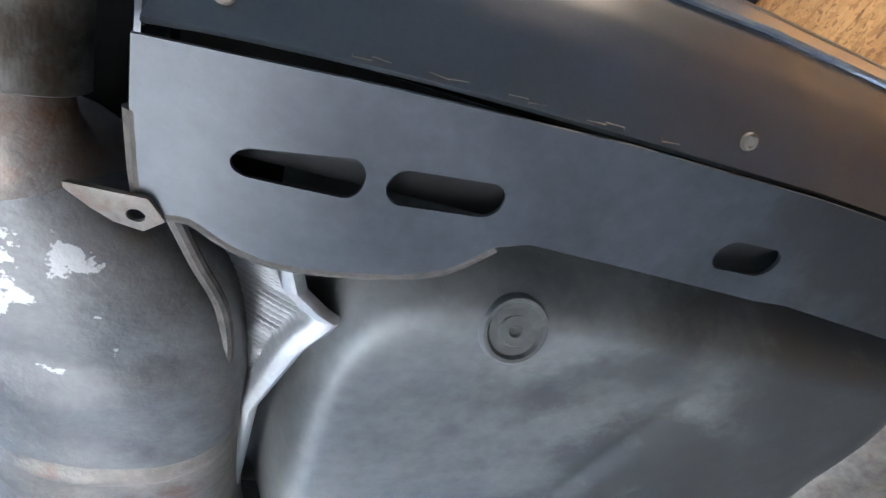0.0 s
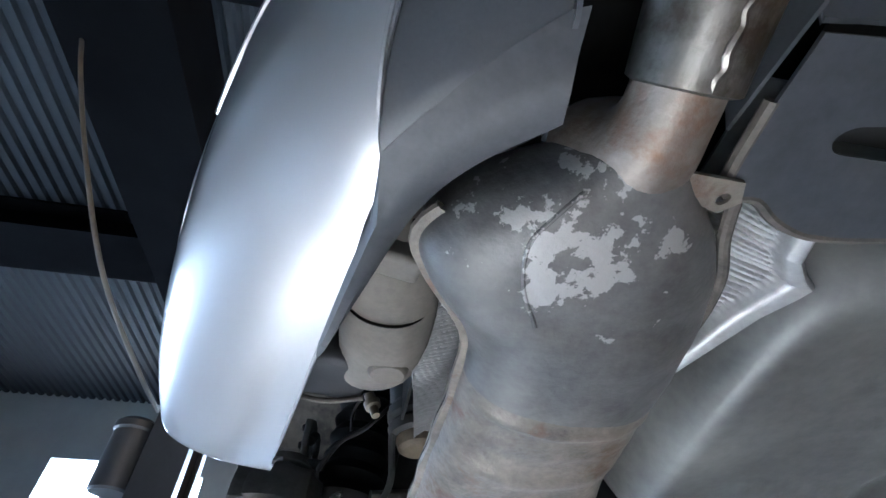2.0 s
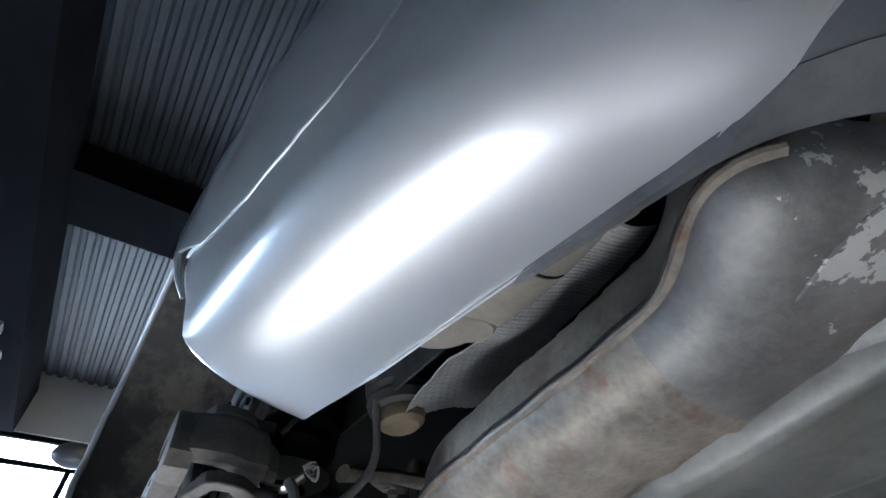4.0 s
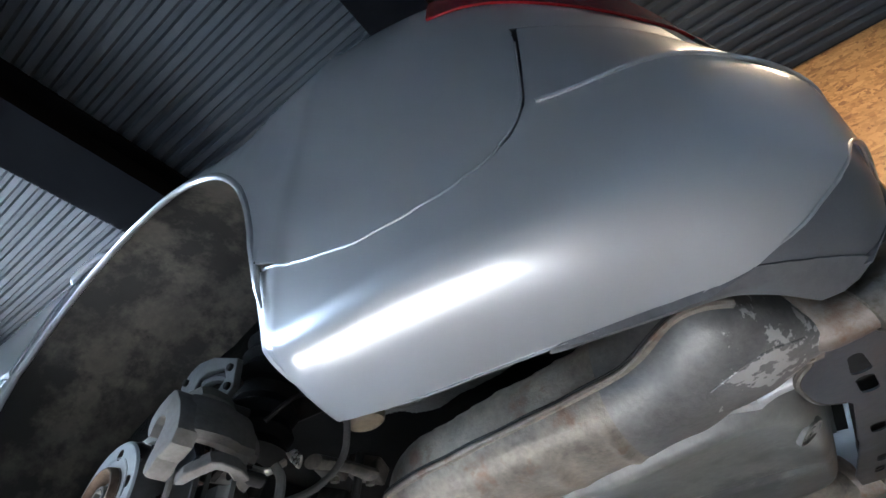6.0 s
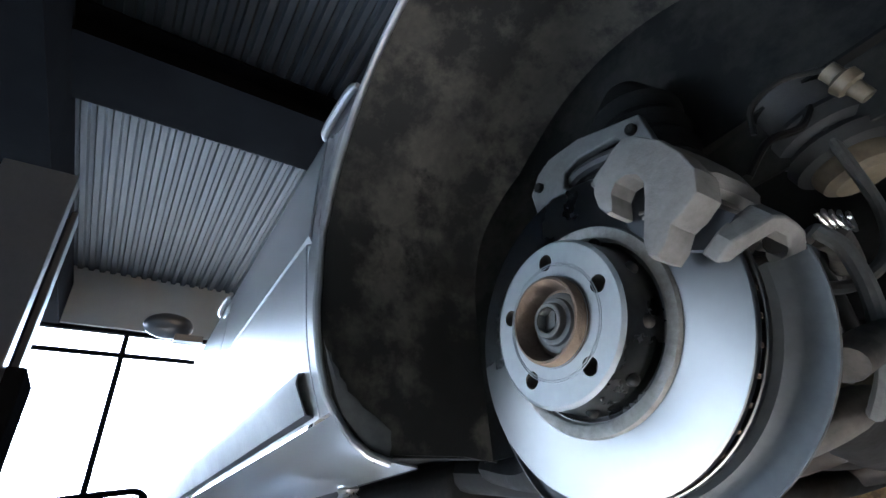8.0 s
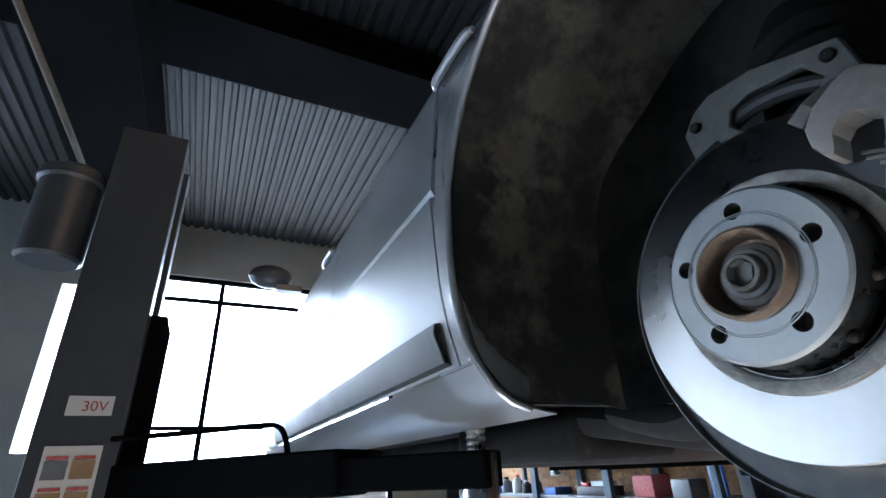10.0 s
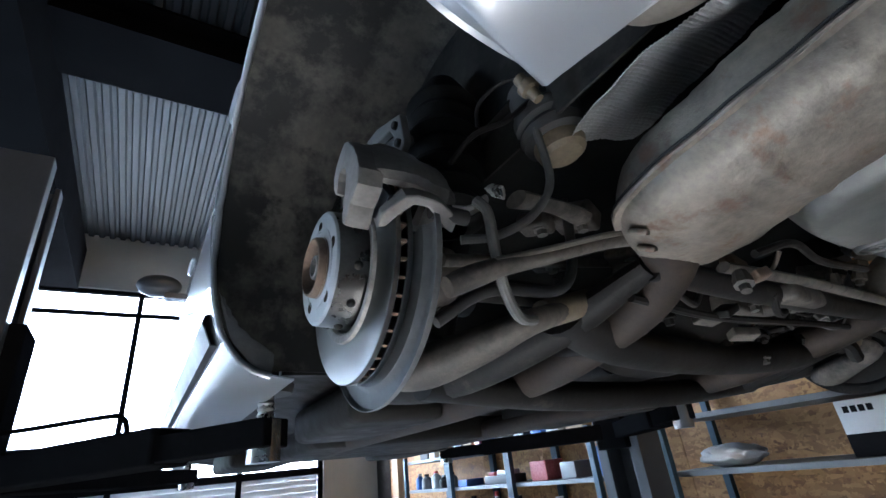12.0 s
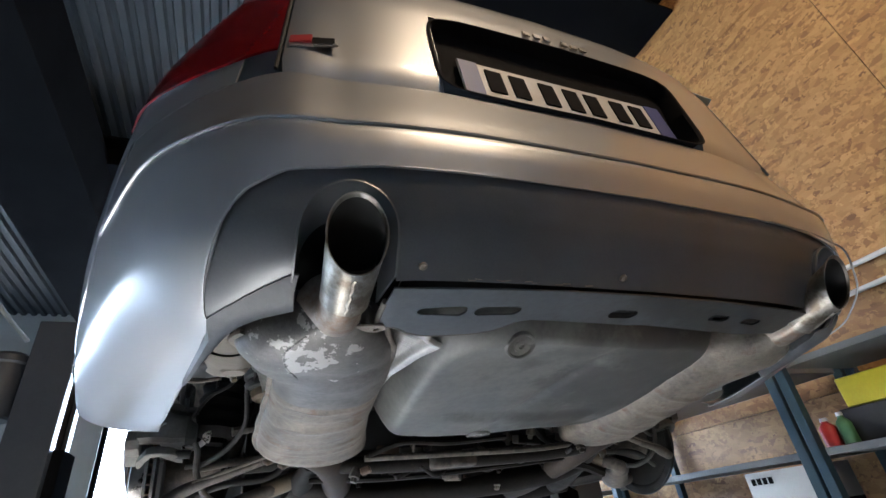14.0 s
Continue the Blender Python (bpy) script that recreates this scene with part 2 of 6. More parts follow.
WOOD = mat("pine_wood", (0.42, 0.26, 0.13), (0.30, 0.18, 0.085), 4, 0.55, 0.65, 0, 0.08, 60, stretch=(4, 4, 0.5))
LAMP_RED = mat("red_lamp_lens", (0.34, 0.012, 0.014), (0.26, 0.01, 0.012), 4, 0.12, 0.16, 0, 0.0, 90, coat=0.6)
GLASS = mat("dark_car_glass", (0.02, 0.022, 0.024), (0.018, 0.02, 0.022), 2, 0.05, 0.06, 0, 0.0, 50, coat=0.5)
PLATE = mat("plate_white", (0.60, 0.60, 0.58), (0.52, 0.52, 0.50), 8, 0.4, 0.5, 0, 0.03, 90)
PLATE_BLUE = mat("plate_blue", (0.03, 0.06, 0.24), (0.025, 0.05, 0.2), 8, 0.4, 0.5, 0, 0.0, 90)
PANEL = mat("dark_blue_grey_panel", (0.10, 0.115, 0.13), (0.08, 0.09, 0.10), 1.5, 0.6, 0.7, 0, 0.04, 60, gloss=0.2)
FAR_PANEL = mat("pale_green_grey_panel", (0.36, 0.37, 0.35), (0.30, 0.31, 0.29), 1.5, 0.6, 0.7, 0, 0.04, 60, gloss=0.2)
ALU = mat("pale_slats", (0.70, 0.71, 0.72), (0.58, 0.59, 0.60), 6, 0.35, 0.45, 0.1, 0.04, 90)
TUBE = glow("warm_tube", (1.0, 0.82, 0.58), 0.9)
OUTSIDE = glow("bright_daylight_outside", (0.86, 0.94, 1.0), 0.40)

# ---- geometry helpers ----


def thing(name, label, category, at=(0, 0, 0), group=""):
    ob = new(name)
    ob.location = at
    ob.empty_display_size = 0.1
    return tagged(ob, label, category, group)


def part(name, bm, material, parent=None, label="", sharp=35.0, thick=0.0, bevel=0.0):
    """One mesh object from a bmesh given in world metres, under a thing or a part."""
    bmesh.ops.recalc_face_normals(bm, faces=bm.faces)
    me = bpy.data.meshes.new(name)
    bm.edges.index_update()
    rim = [e.index for e in bm.edges if e.is_boundary]
    bm.to_mesh(me)
    bm.free()
    for p in me.polygons:
        p.use_smooth = True
    me.set_sharp_from_angle(angle=radians(sharp))
    if thick:
        for i in rim:
            me.edges[i].use_edge_sharp = True
    me.materials.append(material)
    ob = new(name, me)
    if parent is not None:
        ob.parent = parent
        ob.matrix_parent_inverse = Matrix.Translation(parent_place(parent)).inverted()
    if thick:
        so = ob.modifiers.new("thickness", "SOLIDIFY")
        so.thickness, so.offset = abs(thick), -1.0 if thick > 0 else 1.0
    if bevel:
        be = ob.modifiers.new("edge", "BEVEL")
        be.width, be.segments, be.limit_method, be.angle_limit = bevel, 2, "ANGLE", radians(40)
    return tagged(ob, label)


def parent_place(ob):
    return ob.location if ob.type == "EMPTY" else Vector((0, 0, 0))


def box(bm, c, s, turn=0.0, tilt=(0, 0)):
    m = Matrix.Translation(c) @ Euler((radians(tilt[0]), radians(tilt[1]), radians(turn))).to_matrix().to_4x4() @ Matrix.Diagonal((*s, 1))
    return bmesh.ops.create_cube(bm, size=1.0, matrix=m)["verts"]


def rounded(bm, c, s, turn, tilt, r):
    vs = box(bm, c, s, turn, tilt)
    es = {e for v in vs for e in v.link_edges}
    bmesh.ops.bevel(bm, geom=list(es), offset=r, segments=3, affect="EDGES", profile=0.5)


def smooth_line(pts, n=6):
    p = [Vector(q) for q in pts]
    p = [2 * p[0] - p[1]] + p + [2 * p[-1] - p[-2]]
    out = []
    for i in range(1, len(p) - 2):
        a, b, c, d = p[i - 1:i + 3]
        for k in range(n):
            t = k / n
            out.append(0.5 * (2 * b + (c - a) * t + (2 * a - 5 * b + 4 * c - d) * t * t + (3 * b - a - 3 * c + d) * t ** 3))
    out.append(p[-2])
    return out


def tube(bm, pts, r, seg=10, n=6, caps=True, flat=1.0):
    """A round (or flattened) rod along a smooth line; r a number or one radius per given point."""
    line = smooth_line(pts, n) if n > 1 else [Vector(q) for q in pts]
    if isinstance(r, (int, float)):
        radii = [r] * len(line)
    else:
        radii = [v.x for v in smooth_line([(q, 0, 0) for q in r], n)] if n > 1 else list(r)
    rings, up = [], None
    for i, p in enumerate(line):
        d = (line[min(i + 1, len(line) - 1)] - line[max(i - 1, 0)]).normalized()
        if up is None:
            up = d.orthogonal().normalized() if abs(d.z) > 0.9 else Vector((0, 0, 1))
        side = d.cross(up).normalized()
        up = side.cross(d).normalized()
        rings.append([bm.verts.new(p + radii[i] * (math.cos(a) * side + flat * math.sin(a) * up)) for a in (2 * math.pi * k / seg for k in range(seg))])
    for a, b in zip(rings, rings[1:]):
        for k in range(seg):
            bm.faces.new((a[k], a[(k + 1) % seg], b[(k + 1) % seg], b[k]))
    if caps:
        bm.faces.new(rings[0])
        bm.faces.new(rings[-1][::-1])
    return rings


def lathe(bm, profile, centre, axis=(1, 0, 0), seg=48, close=False):
    """A turned shape: profile of (distance along the axis, radius)."""
    ax = Vector(axis).normalized()
    u = ax.orthogonal().normalized()
    v = ax.cross(u)
    c = Vector(centre)
    rings = []
    for h, r in profile:
        rings.append([bm.verts.new(c + ax * h + r * (math.cos(a) * u + math.sin(a) * v)) for a in (2 * math.pi * k / seg for k in range(seg))])
    pairs = list(zip(rings, rings[1:])) + ([(rings[-1], rings[0])] if close else [])
    for a, b in pairs:
        for k in range(seg):
            bm.faces.new((a[k], a[(k + 1) % seg], b[(k + 1) % seg], b[k]))
    return rings


def sheet(bm, rows):
    """A grid of points joined into faces."""
    vs = [[bm.verts.new(p) for p in row] for row in rows]
    for a, b in zip(vs, vs[1:]):
        for k in range(len(a) - 1):
            bm.faces.new((a[k], a[k + 1], b[k + 1], b[k]))
    return vs


def plate_with_holes(bm, outer, holes, lift):
    """A flat outline with holes, filled; lift(a, b) gives the place in space of a point of the outline."""
    edges = []
    for loop in [outer] + holes:
        vs = [bm.verts.new((a, b, 0)) for a, b in loop]
        edges += [bm.edges.new((vs[i], vs[(i + 1) % len(vs)])) for i in range(len(vs))]
    bmesh.ops.triangle_fill(bm, edges=edges, use_beauty=True, use_dissolve=False)
    for v in bm.verts:
        v.co = lift(v.co.x, v.co.y)


def curve_at(table, x):
    """A value between the rows of a small table, straight from one to the next."""
    if x <= table[0][0]:
        return table[0][1]
    for (a, p), (b, q) in zip(table, table[1:]):
        if x <= b:
            return p + (q - p) * (x - a) / (b - a)
    return table[-1][1]


def smoothstep(a, b, x):
    t = min(1, max(0, (x - a) / (b - a)))
    return t * t * (3 - 2 * t)


# ---- the hall ----
FLOOR_Z = -0.30
LEFT_X, BACK_Y, FAR_Y, WALL_X, ROOF_Z = -6.6, -4.6, 7.3, 2.42, 4.95


def slab(name, c, s, material, label, category="wall"):
    bm = bmesh.new()
    box(bm, c, s)
    return tagged(part(name, bm, material), label, category, kind="structure")


slab("floor", (-2.1, 1.4, FLOOR_Z - 0.1), (9.2, 12.2, 0.2), FLOOR, "grey concrete workshop floor with stains", "floor")
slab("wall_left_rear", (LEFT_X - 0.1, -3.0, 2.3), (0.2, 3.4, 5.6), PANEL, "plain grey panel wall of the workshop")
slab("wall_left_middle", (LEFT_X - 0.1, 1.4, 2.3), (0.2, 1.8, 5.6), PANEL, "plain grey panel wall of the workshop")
# head and sill of an added opening, sized for the bumper's sun-patch highlight
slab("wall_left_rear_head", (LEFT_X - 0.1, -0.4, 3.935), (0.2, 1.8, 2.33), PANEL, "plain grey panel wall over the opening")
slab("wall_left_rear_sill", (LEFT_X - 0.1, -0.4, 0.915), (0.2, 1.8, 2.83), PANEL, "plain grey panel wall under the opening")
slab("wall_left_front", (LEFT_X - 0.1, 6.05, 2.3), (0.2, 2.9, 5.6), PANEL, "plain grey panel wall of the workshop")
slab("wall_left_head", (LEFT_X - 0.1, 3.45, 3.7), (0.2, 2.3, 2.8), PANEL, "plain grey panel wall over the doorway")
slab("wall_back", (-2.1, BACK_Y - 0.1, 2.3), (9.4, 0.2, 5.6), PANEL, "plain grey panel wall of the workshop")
slab("backdrop_side", (LEFT_X - 5.0, 2.9, 1.6), (0.1, 16.0, 4.0), OUTSIDE, "overexposed daylight outside the doorway", "sky")
# unseen screen added outside to keep direct sun out of the doorway
slab("sun_screen", (LEFT_X - 3.2, 3.45, 1.8), (0.2, 3.4, 4.4), WALL, "added pale screen that keeps the sun out of the doorway", "wall")
# unseen screen added so the bumper does not mirror the bright backdrop
slab("glow_screen", (LEFT_X - 3.2, -1.6, 1.65), (0.2, 6.6, 4.3), PANEL, "added grey screen that hides the bright backdrop from the bumper", "wall")
slab("ground_side", (LEFT_X - 2.6, 2.9, FLOOR_Z - 0.1), (4.8, 16.0, 0.2), FLOOR, "pale paving outside the doorway", "ground")


def boarded_wall(name, at, start, count):
    """A dark studwork wall clad with pressed-flake boards that leave thin joints."""
    bm = bmesh.new()
    box(bm, (at + 0.065, 1.4, 2.3), (0.1, 12.2, 5.6))
    wall = tagged(part(name, bm, DARK_METAL), "wall of bare pressed-flake boards with open joints", "wall", kind="structure")
    for i in range(count):
        for k in range(3):
            bm = bmesh.new()
            w, h = 1.246, 2.44
            z0 = -0.75 + k * 2.4435
            h = min(h, 5.05 - z0)
            box(bm, (at, start + i * 1.25 + w / 2, z0 + h / 2), (0.018, w, h))
            part("board", bm, OSB, wall)
    return wall


boarded_wall("wall_right", WALL_X, -4.5, 9)
# two pale conduits along the boards
for z in (2.12, 2.25):
    bm = bmesh.new()
    tube(bm, [(WALL_X - 0.03, -4.4, z + 0.02), (WALL_X - 0.03, 7.2, z)], 0.014, 10, 1)
    tagged(part("conduit", bm, WALL), "pale plastic cable conduit on the wall", "conduit", kind="structure")


def wall_far():
    """Pale wall with a wide glazed front, a narrow light and an open doorway."""
    bm = bmesh.new()
    y = FAR_Y + 0.1
    for x0, x1, z0, z1 in ((-6.8, -5.2, -0.3, 5.1), (-5.2, -4.3, 4.0, 5.1), (-5.2, -4.3, -0.3, 3.3), (-4.3, -3.15, -0.3, 5.1), (-3.15, -2.95, 3.85, 5.1), (-3.15, -2.95, -0.3, 1.75), (-2.95, -2.5, -0.3, 5.1),
                           (-2.5, 1.55, 4.15, 5.1), (-2.5, 1.55, -0.3, 0.5), (1.55, 2.6, -0.3, 5.1)):
        box(bm, ((x0 + x1) / 2, y, (z0 + z1) / 2), (x1 - x0, 0.2, z1 - z0))
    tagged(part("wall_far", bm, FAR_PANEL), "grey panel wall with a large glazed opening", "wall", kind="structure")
    win = tagged(new("window_1"), "large glazed opening with thin dark frame bars", "window", kind="structure")
    yy = FAR_Y + 0.08
    for c, s in (((-1.2, yy, 2.3), (0.07, 0.06, 3.6)), ((0.35, yy, 2.3), (0.07, 0.06, 3.6)), ((-0.475, yy - 0.002, 3.80), (4.05, 0.05, 0.06)), ((-0.475, yy, 4.12), (4.05, 0.08, 0.06)), ((-2.47, yy, 2.3), (0.06, 0.08, 3.6)),
                 ((1.52, yy, 2.3), (0.06, 0.08, 3.6)), ((-0.475, yy, 2.02), (4.05, 0.08, 0.05)), ((-0.475, yy, 1.50), (4.05, 0.08, 0.10)), ((-0.475, yy, 0.52), (4.05, 0.08, 0.06))):
        bm = bmesh.new()
        box(bm, c, s)
        part("frame_bar", bm, BEAM, win, bevel=0.004)
    # added slats in the lower lights, pale in place of the bright outside
    for k in range(11):
        bm = bmesh.new()
        box(bm, (-0.475, FAR_Y + 0.16, 0.58 + 0.085 * k), (3.95, 0.012, 0.093), 0, (14, 0))
        part("slat", bm, ALU, win)
    bm = bmesh.new()
    box(bm, (-3.0, FAR_Y + 6.6, 2.6), (26.0, 0.1, 10.0))
    tagged(part("backdrop", bm, OUTSIDE), "overexposed daylight outside the glazing", "sky", kind="structure")
    bm = bmesh.new()
    box(bm, (-3.0, FAR_Y + 3.4, FLOOR_Z - 0.1), (26.0, 6.4, 0.2))
    tagged(part("ground", bm, FLOOR), "pale paving outside the workshop", "ground", kind="structure")


wall_far()


def ceiling():
    """Ribbed roof sheet, ribs along the hall, in one mesh."""
    bm = bmesh.new()
    prof, x = [], -6.8
    while x < 2.6:
        prof += [(x, 0.0), (x + 0.05, 0.0), (x + 0.068, 0.038), (x + 0.112, 0.038)]
        x += 0.13
    sheet(bm, [[(px, y, ROOF_Z + pz) for px, pz in prof] for y in (-4.8, 1.0, 7.5)])
    return tagged(part("ceiling", bm, CEILING, sharp=20, thick=0.004), "grey ribbed sheet-metal roof", "ceiling", kind="structure")


ceiling()
for y, d, z in ((0.16, 0.46, 4.72), (3.1, 0.70, 4.60)):
    bm = bmesh.new()
    for zz, h, dd in ((z + 0.015, 0.03, d), (ROOF_Z - 0.015, 0.03, d), ((z + ROOF_Z) / 2, ROOF_Z - z - 0.06, d * 0.55)):
        box(bm, (-2.1, y, zz), (9.0, dd, h))
    tagged(part("ceiling_beam", bm, BEAM), "dark steel beam under the ribbed roof", "beam", kind="structure")

# deep girder along the hall beside the lift
bm = bmesh.new()
box(bm, (-2.31, 1.35, 4.40), (0.68, 11.8, 0.60))
tagged(part("ceiling_girder", bm, BEAM, bevel=0.004), "dark steel girder along the workshop roof", "beam", kind="structure")
# ceiling tube over the tail of the car
tube_lamp = thing("ceiling_tube_lamp", "warm fluorescent tube lamp hung under the roof", "lamp", (0.6, -2.7, 4.6))
bm = bmesh.new()
box(bm, (0.6, -2.7, 4.62), (1.3, 0.12, 0.06))
part("lamp_body", bm, WALL, tube_lamp, bevel=0.008)
bm = bmesh.new()
tube(bm, [(-0.02, -2.7, 4.56), (1.22, -2.7, 4.56)], 0.018, 12, 1)
part("tube", bm, TUBE, tube_lamp)
for x in (0.15, 1.05):
    bm = bmesh.new()
    tube(bm, [(x, -2.7, 4.65), (x, -2.7, ROOF_Z + 0.01)], 0.006, 8, 1)
    part("hanger", bm, BEAM, tube_lamp)

# ---- the car ----
car = thing("car", "silver saloon car raised on a two-post lift, rear wheel off", "car", (0, 0, 1.4))
AXLE = Vector((0, 0, 1.502))
ARCH_Y, ARCH_Z, ARCH_R = -0.012, 1.664, 0.357

half = smooth_line([(0, -1.012, 0), (-0.30, -1.004, 0), (-0.50, -0.981, 0), (-0.60, -0.950, 0), (-0.68, -0.893, 0), (-0.75, -0.812, 0), (-0.818, -0.686, 0), (-0.864, -0.55, 0), (-0.889, -0.42, 0), (-0.899, -0.33, 0),
                    (-0.908, 0.2, 0), (-0.91, 0.8, 0), (-0.908, 1.6, 0), (-0.895, 2.4, 0), (-0.85, 3.1, 0), (-0.70, 3.55, 0), (-0.35, 3.75, 0), (0, 3.8, 0)], 24)
arc = [0.0]
for a, b in zip(half, half[1:]):
    arc.append(arc[-1] + (b - a).length)
arc_np = np.array(arc)
half_np = np.array([(p.x, p.y) for p in half])


def outline(u):
    """Place and outward normal on the body's plan line; u metres from the tail's middle, minus to the left."""
    s, flip = abs(u), 1.0 if u <= 0 else -1.0
    x, y = np.interp(s, arc_np, half_np[:, 0]), np.interp(s, arc_np, half_np[:, 1])
    x2, y2 = np.interp(s + 0.01, arc_np, half_np[:, 0]), np.interp(s + 0.01, arc_np, half_np[:, 1])
    x1, y1 = np.interp(max(s - 0.01, 0), arc_np, half_np[:, 0]), np.interp(max(s - 0.01, 0), arc_np, half_np[:, 1])
    d = Vector((x2 - x1, y2 - y1, 0)).normalized()
    n = Vector((d.y * -1, d.x, 0))
    if s < 0.005:
        n = Vector((0, -1, 0))
    n = -n if n.dot(Vector((x, y - 1.4, 0))) < 0 else n
    if flip < 0:
        x += 0.03 * smoothstep(0.0, 0.6, -x)
    return Vector((flip * x, y, 0)), Vector((flip * n.x, n.y, 0))


def u_of_y(y):
    i = int(np.argmax(half_np[:, 1] >= y))
    return -float(arc_np[i])


def u_of_x(x):
    i = int(np.argmax(half_np[:, 0] <= -abs(x)))
    return -float(arc_np[i])


REAR = [(1.568, 0.068), (1.597, 0.05), (1.63, 0.03), (1.66, 0.016), (1.70, 0.005), (1.722, 0.002), (1.76, -0.002), (1.79, -0.001), (1.797, 0.001), (1.803, 0.009), (1.85, 0.022), (1.94, 0.05), (2.10, 0.068), (2.22, 0.082), (2.34, 0.11), (2.40, 0.16)]
CORNER = [(1.568, 0.130), (1.575, 0.105), (1.59, 0.065), (1.61, 0.030), (1.63, 0.014), (1.66, 0.006), (1.70, 0.0), (1.722, -0.003), (1.76, -0.008), (1.79, -0.010), (1.797, -0.009), (1.803, -0.002), (1.85, 0.006), (1.94, 0.034), (2.10, 0.060), (2.22, 0.080), (2.34, 0.11), (2.40, 0.16)]
SIDE = [(1.53, 0.060), (1.537, 0.048), (1.55, 0.038), (1.57, 0.031), (1.60, 0.025), (1.65, 0.016), (1.70, 0.008), (1.76, 0.002), (1.82, 0.0), (1.90, 0.002), (1.98, 0.006), (2.06, 0.014), (2.15, 0.032), (2.25, 0.065), (2.34, 0.11), (2.40, 0.17)]
DOOR = [(1.43, 0.16), (1.44, 0.10), (1.46, 0.065), (1.50, 0.034), (1.56, 0.016), (1.62, 0.006), (1.70, 0.0), (1.765, -0.004), (1.772, -0.004), (1.777, 0.007), (1.782, 0.003), (1.79, -0.001), (1.85, 0.003), (1.95, 0.010), (2.03, 0.022), (2.06, 0.034), (2.10, 0.062), (2.14, 0.10), (2.20, 0.18), (2.30, 0.24), (2.40, 0.30)]


LIP = (Vector((-0.633, -0.78)), Vector((-0.729, -0.376)))


def inset_at(p, z, table=None):
    k = smoothstep(0.64, 0.93, -p.y)
    side = curve_at(SIDE, z)
    if table:
        # the wing turns from the door's section into the tail's behind the wheel
        w = smoothstep(-0.45, 0.15, p.y)
        side = side * (1 - w) + curve_at(table, z) * w
    w = smoothstep(0.48, 0.60, abs(p.x))
    return side * (1 - k) + (curve_at(REAR, z) * (1 - w) + curve_at(CORNER, z) * w) * k


def curl(p, n):
    """The lower corner's section: inset and height of its lip, rise and roundness."""
    flip = -1 if p.x > 0 else 1
    p2, n2, d2 = Vector((flip * p.x, p.y)), Vector((flip * n.x, n.y)), LIP[1] - LIP[0]
    det = n2.x * d2.y - d2.x * n2.y
    rhs = LIP[0] - p2
    line = (d2.x * rhs.y - rhs.x * d2.y) / det
    m = smoothstep(0.66, 0.78, abs(p.x))
    s = max(0, min(1, (0.725 - abs(p.x)) / 0.165)) ** 1.5
    ci = line * m + (0.108 - 0.043 * s) * (1 - m)
    x = max(0, (-(p2.y - n2.y * line) - 0.376) / 0.404)
    # levels out softly towards the tail
    g = x if x < 0.8 else 0.8 + 0.23 * (1 - math.exp(-(x - 0.8) / 0.23))
    return ci, 1.522 + 0.05 * g + 0.020 * s, 0.05 + 0.035 * g - 0.010 * s, 2.5 - 1.0 * g


ARCH_RADII = [(0, 0.340), (20, 0.352), (45, 0.357), (95, 0.358), (120, 0.347), (140, 0.342), (160, 0.349), (172, 0.363), (180, 0.377)]


def arch_edge(a):
    """Place along the car and height of the wheel arch's edge at the angle a, from the front over the crown to the rear."""
    d = math.degrees(a)
    r = (curve_at(ARCH_RADII, d - 5) + curve_at(ARCH_RADII, d) + curve_at(ARCH_RADII, d + 5)) / 3
    return 0.01 + r * math.cos(a), 1.66 + r * math.sin(a)


def skin(u, z, out=0.0, table=None, flare=False):
    """A point of the body's outer skin."""
    p, n = outline(u)
    inset = inset_at(p, z, table)
    if p.y < -0.37 and abs(p.x) > 0.50:
        ci, cz, b, e = curl(p, n)
        if z < cz + b:
            first = inset_at(p, cz + b, table)
            w = (1 - (1 - max(0, z - cz) / b) ** e) ** (1 / e)
            m = smoothstep(0.50, 0.60, abs(p.x))
            inset = inset * (1 - m) + (ci + (first - ci) * w) * m
    if flare and -0.50 < p.y < 0.50 and z > 1.60:
        # the sheet swells out to a rolled lip round the arch, with a hollow above it
        a = math.atan2(max(z - 1.66, 0.0), p.y - 0.01)
        ey, ez = arch_edge(a)
        d = math.hypot(p.y - ey, z - ez)
        inset += (0.004 - inset) * math.exp(-(d / 0.032) ** 2) + 0.007 * math.exp(-((d - 0.095) / 0.045) ** 2) * smoothstep(1.70, 1.80, z)
    q = p - n * (inset - out)
    return Vector((q.x, q.y, z))


BUMPER_TOP = [(0.38, 1.650), (0.44, 1.640), (0.50, 1.636), (0.55, 1.645), (0.60, 1.660), (0.64, 1.680), (0.67, 1.706), (0.69, 1.742), (0.70, 1.80), (0.706, 1.94)]
TAIL_EDGE = [(0.0, 1.722), (0.44, 1.722), (0.558, 1.711), (0.602, 1.69), (0.622, 1.67), (0.632, 1.65), (0.643, 1.63), (0.66, 1.61), (0.68, 1.59), (0.70, 1.575), (0.705, 1.572)]


def frange(a, b, step):
    n = max(2, round(abs(b - a) / step))
    return [a + (b - a) * i / n for i in range(n + 1)]


